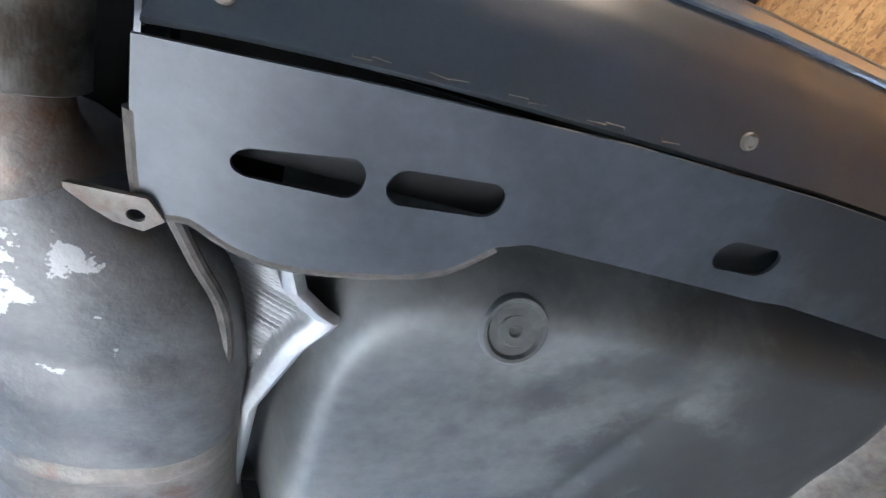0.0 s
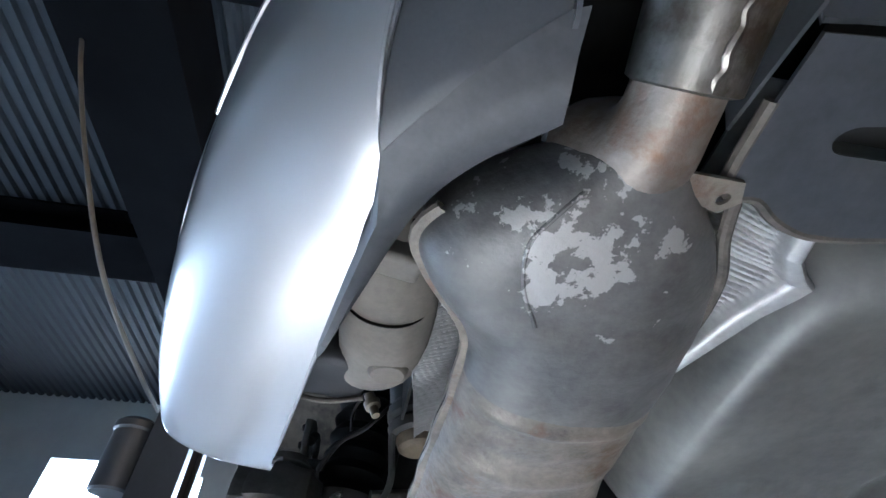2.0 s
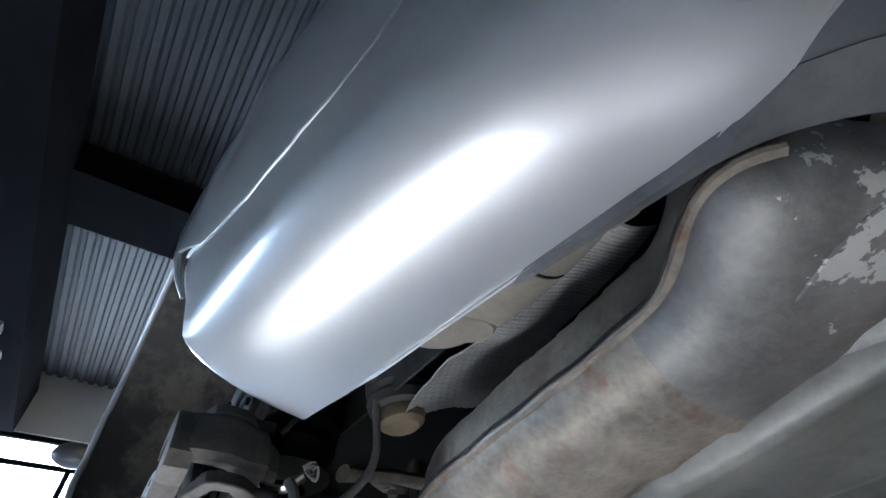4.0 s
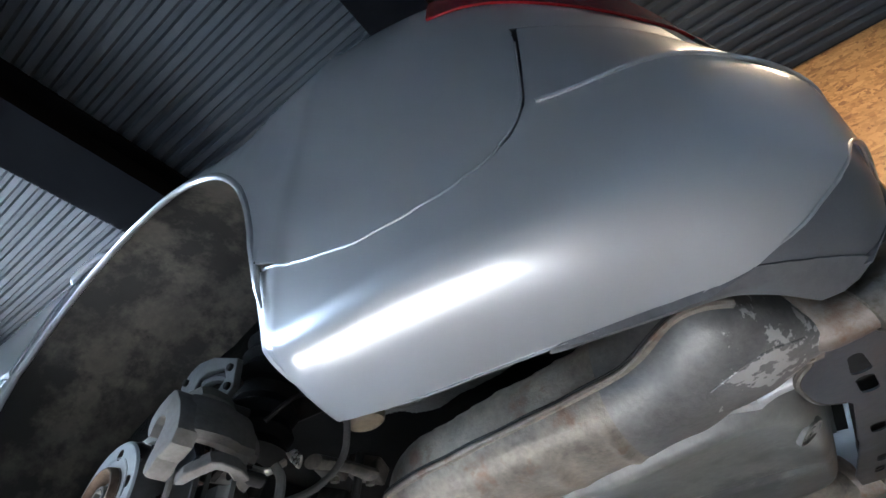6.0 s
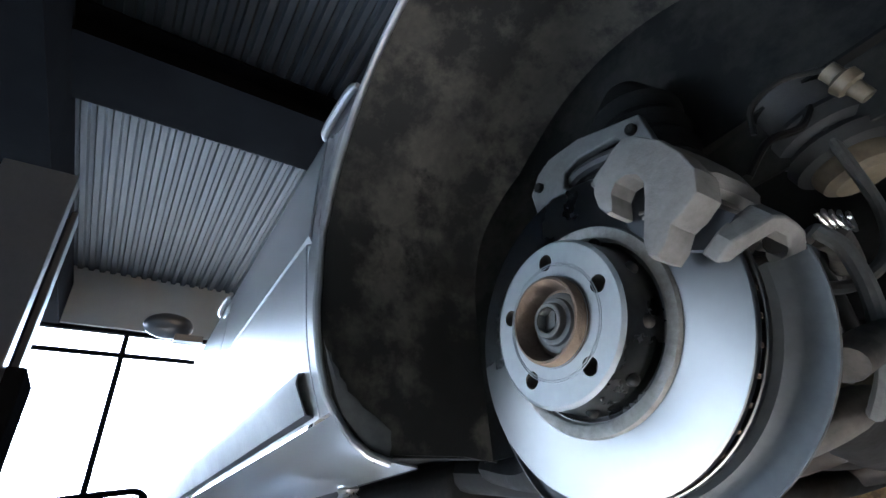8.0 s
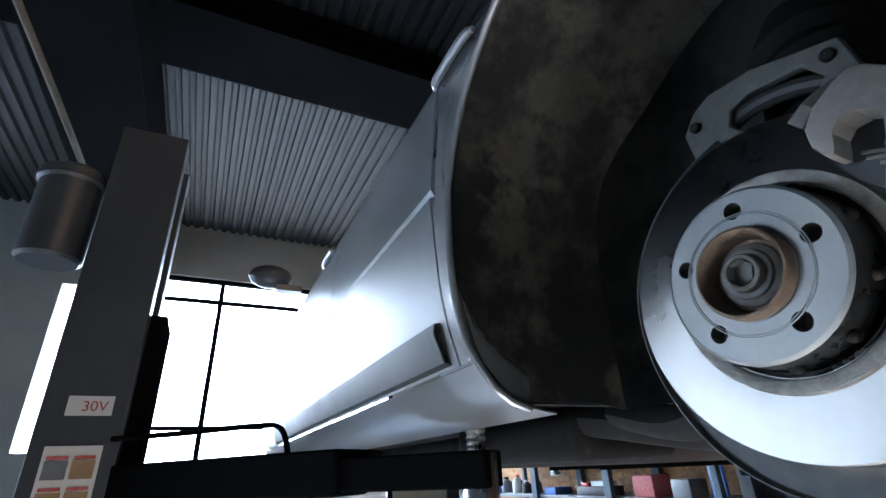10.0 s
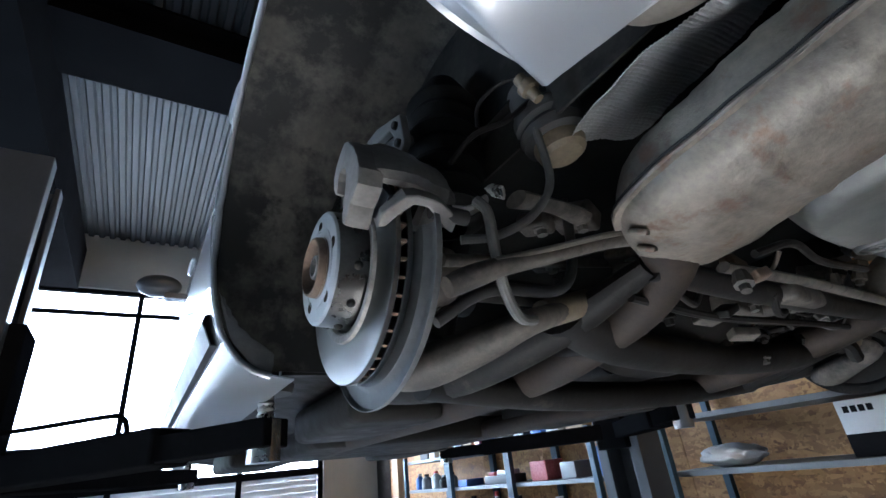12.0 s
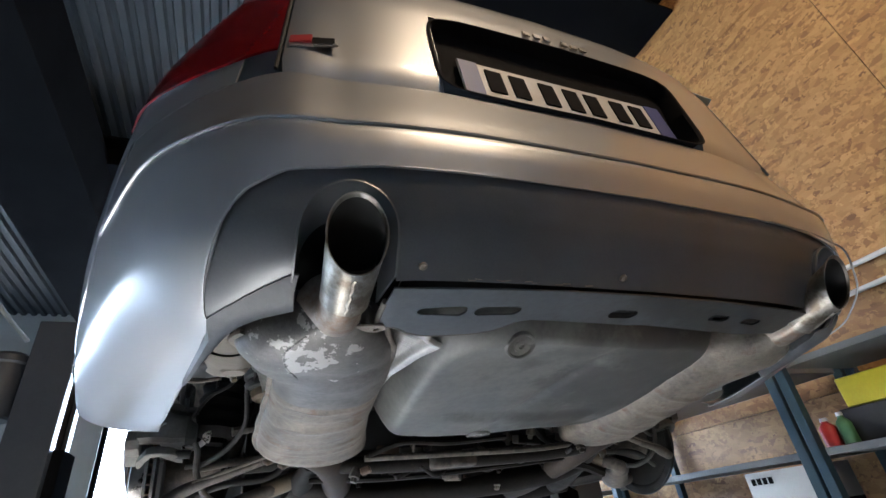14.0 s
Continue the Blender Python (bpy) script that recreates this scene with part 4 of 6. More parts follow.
def well_z(x, y):
    s, t = (x + 0.35) / 0.74, (y + 0.86) / 0.60
    d = (abs(2 * s - 1) ** 5 + abs(2 * t - 1) ** 5) ** (1 / 5)
    z = 1.553 - 0.056 * smoothstep(-0.86, -0.36, y)
    z += 0.13 * smoothstep(0.80, 1.02, d) + 0.012 * math.cos(7 * x + 1) * smoothstep(1.0, 0.5, d)
    z += 0.018 * smoothstep(0.0, 0.35, s - 0.62 + 0.3 * t) * smoothstep(1.0, 0.7, d)
    # raised pad across the front and a shallow bead along the middle
    z -= 0.010 * smoothstep(0.62, 0.70, t) * smoothstep(0.92, 0.84, t) * smoothstep(0.20, 0.28, s) * smoothstep(0.80, 0.72, s)
    z += 0.005 * smoothstep(0.02, 0.0, abs(x + 0.02 + 0.25 * (y + 0.5))) * smoothstep(0.9, 0.6, d)
    return z


def spare_well():
    bm = bmesh.new()
    sheet(bm, [[(-0.35 + 0.74 * k / 84, -0.86 + 0.60 * i / 72, well_z(-0.35 + 0.74 * k / 84, -0.86 + 0.60 * i / 72)) for k in range(85)] for i in range(73)])
    well = part("spare_wheel_well", bm, WELL, car, "grey-green coated spare wheel well", sharp=60, thick=0.003)
    for x, y, r in ((-0.160, -0.793, 0.027), (-0.044, -0.345, 0.030)):
        gx, gy = (well_z(x + r, y) - well_z(x - r, y)) / (2 * r), (well_z(x, y + r) - well_z(x, y - r)) / (2 * r)
        bm = bmesh.new()
        lathe(bm, [(0.004, r * 1.04), (-0.0015, r), (-0.0030, r * 0.95), (-0.0030, r * 0.84), (0.0, r * 0.76), (0.0, r * 0.50), (-0.0022, r * 0.45), (-0.0022, r * 0.20), (0.0005, r * 0.14), (0.0005, 0.0004)], (x, y, well_z(x, y) - 0.004), (-gx, -gy, 1), 40)
        part("drain_plug", bm, WELL, well)


spare_well()


SHELL_OUT = [(-0.845, 0.500), (-0.835, 0.508), (-0.82, 0.535), (-0.80, 0.563), (-0.78, 0.586), (-0.765, 0.597), (-0.75, 0.603), (-0.735, 0.603), (-0.72, 0.598), (-0.70, 0.586), (-0.675, 0.563), (-0.655, 0.550), (-0.635, 0.543), (-0.60, 0.541), (-0.55, 0.541), (-0.45, 0.547), (-0.35, 0.551), (-0.30, 0.550), (-0.27, 0.542), (-0.25, 0.528), (-0.23, 0.502), (-0.21, 0.465), (-0.195, 0.425)]
SHELL_IN = [(-0.845, 0.447), (-0.835, 0.440), (-0.82, 0.425), (-0.80, 0.405), (-0.78, 0.388), (-0.75, 0.368), (-0.72, 0.356), (-0.69, 0.350), (-0.65, 0.346), (-0.55, 0.345), (-0.45, 0.338), (-0.35, 0.322), (-0.29, 0.308), (-0.26, 0.303), (-0.235, 0.308), (-0.21, 0.328), (-0.195, 0.365)]
SHELL_LOW = [(-0.845, 0.020), (-0.825, 0.027), (-0.80, 0.037), (-0.77, 0.046), (-0.74, 0.053), (-0.70, 0.057), (-0.62, 0.056), (-0.45, 0.055), (-0.30, 0.052), (-0.25, 0.043), (-0.22, 0.030), (-0.195, 0.012)]


def eased(table, y):
    return (curve_at(table, y - 0.008) + 2 * curve_at(table, y) + curve_at(table, y + 0.008)) / 4


def seam_z(y):
    return 1.562 - 0.159 * (max(y, -0.72) + 0.635) + 0.05 * min(0, y + 0.72)


def seam_point(sx, y):
    return (sx * eased(SHELL_OUT, y), y, seam_z(y))


def shell_point(sx, y, a):
    """A point of the silencer's skin at y; a runs round the section from the outer seam over the top."""
    xo, xi, low = eased(SHELL_OUT, y), eased(SHELL_IN, y), eased(SHELL_LOW, y)
    ca, sa = math.cos(a), math.sin(a)
    e, h = (0.70, low * 1.55) if sa > 0 else (0.95, low)
    if sa > 0 and y > -0.63:
        h *= 1 + 0.035 * ((y / 0.034) % 1.0) ** 1.5
    if sa <= 0 and -0.60 < y < -0.26:
        h *= 1 + (0.045 + 0.03 * math.sin(61 * y)) * max(0.0, math.sin(2 * math.pi * (y + 0.02 * math.sin(34 * y)) / 0.062)) ** 2
    x = (xo + xi) / 2 + (xo - xi) / 2 * math.copysign(abs(ca) ** e, ca)
    z = seam_z(y) + h * math.copysign(abs(sa) ** e, sa)
    q = Vector((x * 22, y * 22, z * 22))
    d = 0.0028 * noise.noise(q) + 0.0009 * noise.noise(q * 3)
    return Vector((sx * (x + 0.4 * d), y, z + d * abs(sa)))


# ---- exhaust ----
def exhaust(sx, worn, shift=0.0):
    bm = bmesh.new()
    lathe_tip(bm, sx)
    tip = part("exhaust_tip", bm, TIP_STEEL, car, "bright stainless exhaust tip")
    bm = bmesh.new()
    bead = [(sx * (0.4722 + 0.0012 * math.sin(2.3 * k)), -0.894 - 0.0062 * k, 1.5492 + 0.00175 * k) for k in range(11)]
    tube(bm, bead, [0.0022 + 0.0014 * abs(math.sin(3.7 * k)) for k in range(11)], 8, 4)
    part("weld_bead", bm, TIP_STEEL, tip)
    bm = bmesh.new()
    tube(bm, [(sx * 0.4745, -0.90, 1.583), (sx * 0.4765, -0.955, 1.604)], [0.029, 0.0325], 32, 1, False)
    tube(bm, [(sx * 0.474, -0.895, 1.581), (sx * 0.4742, -0.90, 1.583)], [0.0004, 0.030], 32, 1, False)
    bore_rings(bm, sx)
    part("tip_bore", bm, SOOT_SHADE, tip, "soot-black inside of the tip")
    bm = bmesh.new()
    tube(bm, [(sx * 0.474, -0.895, 1.579), (sx * 0.473, -0.865, 1.574), (sx * 0.474, -0.84, 1.578), (sx * 0.478, -0.81, 1.60)], [0.027, 0.028, 0.036, 0.050], 28, 5)
    pipe = part("tail_pipe", bm, NECK, car, "rusty pipe behind the tip")
    # two pressed half shells that meet in a seam; the tail end is coated and flaking
    stations = frange(-0.838, -0.70, 0.0055) + frange(-0.70, -0.197, 0.0052)[1:]
    cut = min(range(len(stations)), key=lambda i: abs(stations[i] + 0.603))
    rings = [[shell_point(sx, y, 2 * math.pi * k / 56) for k in range(57)] for y in stations]
    bm = bmesh.new()
    sheet(bm, rings[:cut + 1])
    bm.faces.new([bm.verts.new(q) for q in rings[0][:-1]])
    bmesh.ops.remove_doubles(bm, verts=bm.verts, dist=1e-5)
    bulb = part("silencer_end", bm, FLAKED if worn else MUFFLER, car, "silencer end with flaking coating" if worn else "")
    bm = bmesh.new()
    tube(bm, [shell_point(sx, y, -math.acos(f)) for y, f in ((-0.822, 0.62), (-0.805, 0.56), (-0.783, 0.50), (-0.75, 0.36), (-0.715, 0.28))], 0.0016, 8, 5)
    part("weld_seam", bm, FLAKED if worn else MUFFLER, bulb)
    bm = bmesh.new()
    sheet(bm, rings[cut:])
    bm.faces.new([bm.verts.new(q) for q in rings[-1][:-1]])
    bmesh.ops.remove_doubles(bm, verts=bm.verts, dist=1e-5)
    body = part("silencer", bm, MUFFLER, car, "long dull steel silencer with a seam flange")
    # folded seam lip round the outer side, with a dark open joint over it
    line = [Vector(seam_point(sx, y)) for y in frange(-0.775, -0.235, 0.012)]
    rows = []
    for i, p in enumerate(line):
        d = (line[min(i + 1, len(line) - 1)] - line[max(i - 1, 0)]).normalized()
        out = Vector((sx * abs(d.y), -sx * d.x * (1 if d.y > 0 else -1), 0)).normalized()
        w = 0.0065 + 0.0012 * math.sin(0.9 * i)
        rows.append([p - out * 0.006 + Vector((0, 0, 0.002)), p + out * w + Vector((0, 0, 0.001)), p + out * (w + 0.0012) + Vector((0, 0, -0.002)), p + out * w + Vector((0, 0, -0.0055)), p - out * 0.005 + Vector((0, 0, -0.0065))])
    bm = bmesh.new()
    sheet(bm, rows)
    part("seam_flange", bm, MUFFLER, body, thick=0.0008)
    bm = bmesh.new()
    tube(bm, [q[1] + Vector((-sx * 0.002, 0, 0.003)) for q in rows[2:]], 0.0022, 8, 1)
    part("seam_gap", bm, SOOT_SHADE, body, "dark open seam")
    # folded metal tags at the front end
    for y, f in ((-0.262, 0.80), (-0.245, 0.62)):
        bm = bmesh.new()
        c = shell_point(sx, y, -math.acos(f))
        rounded(bm, c, (0.03, 0.022, 0.008), 20, (25, 20 * sx), 0.003)
        part("weld_tag", bm, MUFFLER, body)
    for ob in (tip, pipe, bulb, body):
        ob.location.x += shift
    return body


def bore_rings(bm, sx):
    a, b = Vector((sx * 0.4715, -0.882, 1.577)), Vector((sx * 0.4745, -0.986, 1.6147))
    d = (b - a).normalized()
    side = Vector((1, 0, 0))
    up = side.cross(d).normalized()
    up = -up if up.z < 0 else up
    rows = []
    for f, r in ((0.5, 0.0332), (0.6, 0.0336), (0.8, 0.0342), (0.955, 0.0348)):
        rows.append([a + d * ((b - a).length * f + 0.034 * math.sin(t) * f) + r * (math.cos(t) * side + math.sin(t) * up) for t in (2 * math.pi * k / 40 for k in range(41))])
    sheet(bm, rows)


def lathe_tip(bm, sx):
    """Tip with a slanted, rolled mouth, open, with a wall."""
    a, b = Vector((sx * 0.4715, -0.882, 1.577)), Vector((sx * 0.4745, -0.986, 1.6147))
    d = (b - a).normalized()
    side = Vector((1, 0, 0))
    up = side.cross(d).normalized()
    up = -up if up.z < 0 else up
    rows = []
    for f, r in ((0.0, 0.028), (0.02, 0.0325), (0.3, 0.0335), (0.6, 0.0352), (0.9, 0.0365), (0.975, 0.0378), (0.995, 0.0382), (1.003, 0.0374), (0.997, 0.0362), (0.93, 0.0352), (0.6, 0.0342)):
        ring = []
        for k in range(41):
            t = 2 * math.pi * k / 40
            slant = 0.034 * math.sin(t) * f
            ring.append(a + d * ((b - a).length * f + slant) + r * (math.cos(t) * side + math.sin(t) * up))
        rows.append(ring)
    sheet(bm, rows)
    bmesh.ops.remove_doubles(bm, verts=bm.verts, dist=1e-5)


exhaust(-1, True)
exhaust(1, False, -0.045)
# heat shield between silencer and spare wheel well
bm = bmesh.new()
rows = []
for i in range(401):
    t = i / 400
    y = -0.815 + 0.40 * t
    xr = curve_at([(0, -0.330), (0.10, -0.318), (0.145, -0.300), (0.165, -0.288), (0.19, -0.292), (0.26, -0.308), (0.5, -0.338), (1, -0.345)], t)
    xl = curve_at([(0, -0.375), (0.3, -0.395), (1, -0.36)], t)
    z = 1.575 - 0.02 * t
    row = []
    for k in range(45):
        s = k / 44
        x = xl + s * (xr - xl)
        stamp = 0.0011 * (math.sin(2 * math.pi * y / 0.0052) + 0.45 * math.sin(2 * math.pi * x / 0.0052)) * smoothstep(0.80, 0.74, s)
        row.append((x, y, z + 0.045 * (1 - s) ** 1.4 - 0.010 * smoothstep(0.74, 0.86, s) + stamp))
    rows.append(row + [(xr + 0.003, y, z - 0.008), (xr + 0.005, y, z - 0.003)])
sheet(bm, rows)
part("heat_shield", bm, SHIELD, car, "ribbed aluminium heat shield", thick=0.001)
# hanger bracket
bm = bmesh.new()
plate_with_holes(bm, [(-0.452, -0.842), (-0.408, -0.838), (-0.400, -0.822), (-0.412, -0.812), (-0.430, -0.818)], [[(-0.415 + 0.005 * math.cos(k), -0.824 + 0.005 * math.sin(k)) for k in (2 * math.pi * i / 14 for i in range(14))]], lambda x, y: Vector((x, y, 1.564 + 0.10 * (x + 0.40))))
part("hanger_bracket", bm, MUFFLER, car, "pale steel hanger plate", thick=0.003)
bm = bmesh.new()
tube(bm, [(-0.400, -0.825, 1.570), (-0.385, -0.785, 1.568), (-0.366, -0.745, 1.562), (-0.360, -0.69, 1.555), (-0.370, -0.64, 1.550), (-0.385, -0.57, 1.545), (-0.390, -0.50, 1.540)], 0.005, 10, 6)
part("hanger_rod", bm, ARM, car)

# ---- wheel housing, hub and brake ----
for sx in (-1, 1):
    bm = bmesh.new()
    rows = []
    for i in range(61):
        a = math.radians(-38 + 214 * i / 60)
        ry = ARCH_R + 0.012
        y, z = ARCH_Y + ry * math.cos(a), ARCH_Z + ry * math.sin(a)
        if a < 0:
            y, z = ARCH_Y + ry + 0.002, ARCH_Z + ry * math.sin(a)
        dent = 0.006 * math.sin(5 * a)
        ey, ez = arch_edge(max(0.0, min(math.pi, a)))
        rim = abs(skin(u_of_y(ey), max(z if a < 0 else ez, 1.50), 0, DOOR, True).x) - 0.006
        if z < 1.50:
            rim -= (1.50 - z) * 0.9
        rows.append([(sx * rim, ey if a > 0 else 0.351, ez if a > 0 else z), (sx * (rim - 0.022), (y + ey) / 2 if a > 0 else y * 1.01, (z + ez) / 2 + 0.004 if a > 0 else z + 0.008), (sx * 0.78, y * (1 + dent), z + 0.012), (sx * 0.66, y * (1 + dent), z + 0.01), (sx * 0.60, y * 0.98, z), (sx * 0.56, y * 0.93, ARCH_Z + (z - ARCH_Z) * 0.94)])
    sheet(bm, rows)
    part("wheel_arch_liner", bm, LINER, car, "dusty black wheel arch liner", sharp=50, thick=0.003)
    bm = bmesh.new()
    rows = []
    for y in frange(-0.40, 0.37, 0.05):
        low = 1.66 - 0.22 * smoothstep(0.0, 0.15, y)
        rows.append([(sx * (0.565 + 0.05 * smoothstep(0.18, 0.37, y)), y, low + (2.06 - low) * i / 12) for i in range(13)])
    sheet(bm, rows)
    part("inner_housing", bm, INNER_SHADED, car, "dusty inner wheel housing, darkened for shade", thick=0.004)



def hub_and_brake(sx):
    c = AXLE
    bm = bmesh.new()
    lathe(bm, [(0.0, 0.0714), (0.001, 0.0728), (0.003, 0.0745)], (sx * 0.812, c.y, c.z), (-sx, 0, 0), 64)
    lathe(bm, [(0.050, 0.039), (0.002, 0.039), (-0.001, 0.0395), (-0.001, 0.0405)], (sx * 0.812, c.y, c.z), (-sx, 0, 0), 64)
    ring = [[(r * math.cos(2 * math.pi * k / 64), r * math.sin(2 * math.pi * k / 64)) for k in range(64)] for r in (0.0715, 0.0405)]
    holes = []
    for k in range(5):
        a = radians(96 - 72 * k)
        holes.append([(0.056 * math.cos(a) + 0.0078 * math.cos(2 * math.pi * j / 20), 0.056 * math.sin(a) + 0.0078 * math.sin(2 * math.pi * j / 20)) for j in range(20)])
    fb = bmesh.new()
    plate_with_holes(fb, ring[0], [ring[1]] + holes, lambda y, z: Vector((sx * 0.8115, c.y + y, c.z + z)))
    fm = bpy.data.meshes.new("face")
    fb.to_mesh(fm)
    fb.free()
    bm.from_mesh(fm)
    bpy.data.meshes.remove(fm)
    for r in (0.0505, 0.0525):
        tube(bm, [(sx * 0.8115, c.y + r * math.cos(2 * math.pi * k / 48), c.z + r * math.sin(2 * math.pi * k / 48)) for k in range(49)], 0.0006, 6, 1)
    hat = part("disc_hat", bm, HAT, car, "pale zinc-coated disc hub face")
    bm = bmesh.new()
    lathe(bm, [(0.003, 0.0745), (0.040, 0.0765), (0.044, 0.078), (0.046, 0.082), (0.050, 0.084), (0.050, 0.039)], (sx * 0.812, c.y, c.z), (-sx, 0, 0), 64)
    part("hat_side", bm, HAT_SIDE, hat, "dark turned side of the disc hub")
    bm = bmesh.new()
    lathe(bm, [(0.041, 0.082), (0.0365, 0.0845), (0.0355, 0.087), (0.0355, 0.0945), (0.0375, 0.0955), (0.0405, 0.096)], (sx * 0.812, c.y, c.z), (-sx, 0, 0), 96)
    part("unswept_ring", bm, UNSWEPT, hat, "rough pale inner ring of the brake disc")
    bm = bmesh.new()
    for x0 in (0.040, 0.055):
        lathe(bm, [(x0, 0.082), (x0, 0.1455), (x0 + 0.001, 0.1465), (x0 + 0.006, 0.1465), (x0 + 0.007, 0.1455), (x0 + 0.007, 0.082)], (sx * 0.812, c.y, c.z), (-sx, 0, 0), 96, True)
    disc = part("brake_disc", bm, DISC, car, "shiny ground steel ventilated brake disc")
    for k in range(44):
        bm = bmesh.new()
        a = 2 * math.pi * k / 44
        box(bm, (sx * (0.812 - 0.051), c.y + 0.118 * math.cos(a), c.z + 0.118 * math.sin(a)), (0.0085, 0.052, 0.0035), 0, (math.degrees(a), 0))
        part("vane", bm, RUST, disc)
    for k in range(5):
        a = radians(96 - 72 * k)
        bm = bmesh.new()
        y, z = c.y + 0.056 * math.cos(a), c.z + 0.056 * math.sin(a)
        lathe(bm, [(0.0005, 0.0082), (0.004, 0.0074), (0.016, 0.0070), (0.016, 0.0003)], (sx * 0.812, y, z), (-sx, 0, 0), 18)
        part("bolt_hole", bm, ARM, hat)
    for k in range(10):
        a = radians(18 + 36 * k)
        bm = bmesh.new()
        bmesh.ops.create_uvsphere(bm, u_segments=12, v_segments=8, radius=1.0, matrix=Matrix.Translation((sx * 0.786, c.y + 0.0752 * math.cos(a), c.z + 0.0752 * math.sin(a))) @ Matrix.Diagonal((0.006, 0.006, 0.006, 1)))
        part("vent_hole", bm, DARK_METAL, hat)
    bm = bmesh.new()
    lathe(bm, [(0.003, 0.0402), (-0.008, 0.0388), (-0.0105, 0.0375), (-0.011, 0.0355), (-0.006, 0.0335), (0.006, 0.0318), (0.010, 0.030), (0.010, 0.0004)], (sx * 0.812, c.y, c.z), (-sx, 0, 0), 40)
    hub = part("wheel_hub", bm, RUST, car, "rusty hub centre with a recessed axle bolt")
    bm = bmesh.new()
    lathe(bm, [(0.020, 0.0270), (0.004, 0.0268), (0.002, 0.0255), (0.000, 0.0215), (-0.003, 0.0205), (-0.004, 0.0185), (-0.004, 0.0165), (-0.010, 0.0155), (-0.011, 0.0145), (-0.011, 0.0118)], (sx * 0.808, c.y, c.z), (-sx, 0, 0), 40)
    lathe(bm, [(-0.011, 0.0118), (-0.002, 0.0112), (-0.002, 0.0003)], (sx * 0.808, c.y, c.z), (-sx, 0, 0), 6)
    part("axle_bolt", bm, CAST, hub, "dull steel axle bolt with a hollow head")
    # backing plate
    bm = bmesh.new()
    rows = []
    for k in range(73):
        a = radians(-180 + 262 * k / 72)
        r = 0.177 + 0.002 * math.sin(4 * a)
        ca, sa = math.cos(a), math.sin(a)
        rows.append([(sx * x, c.y + q * ca, c.z + q * sa) for x, q in ((0.742, 0.06), (0.735, 0.10), (0.738, 0.148), (0.732, 0.153), (0.730, 0.158), (0.731, r - 0.002), (0.733, r), (0.740, r + 0.001))])
    sheet(bm, rows)
    part("splash_shield", bm, CAP if sx < 0 else DARK_METAL, car, "grey sheet-metal shield behind the disc" if sx < 0 else "dark sheet-metal shield behind the disc", thick=0.0015)
    bm = bmesh.new()
    tube(bm, [(sx * 0.75, c.y, c.z), (sx * 0.68, c.y, c.z + 0.005), (sx * 0.62, c.y, c.z + 0.008)], [0.07, 0.055, 0.045], 24, 3)
    part("wheel_carrier", bm, ARM, car, "dusty cast wheel carrier")
    return hat


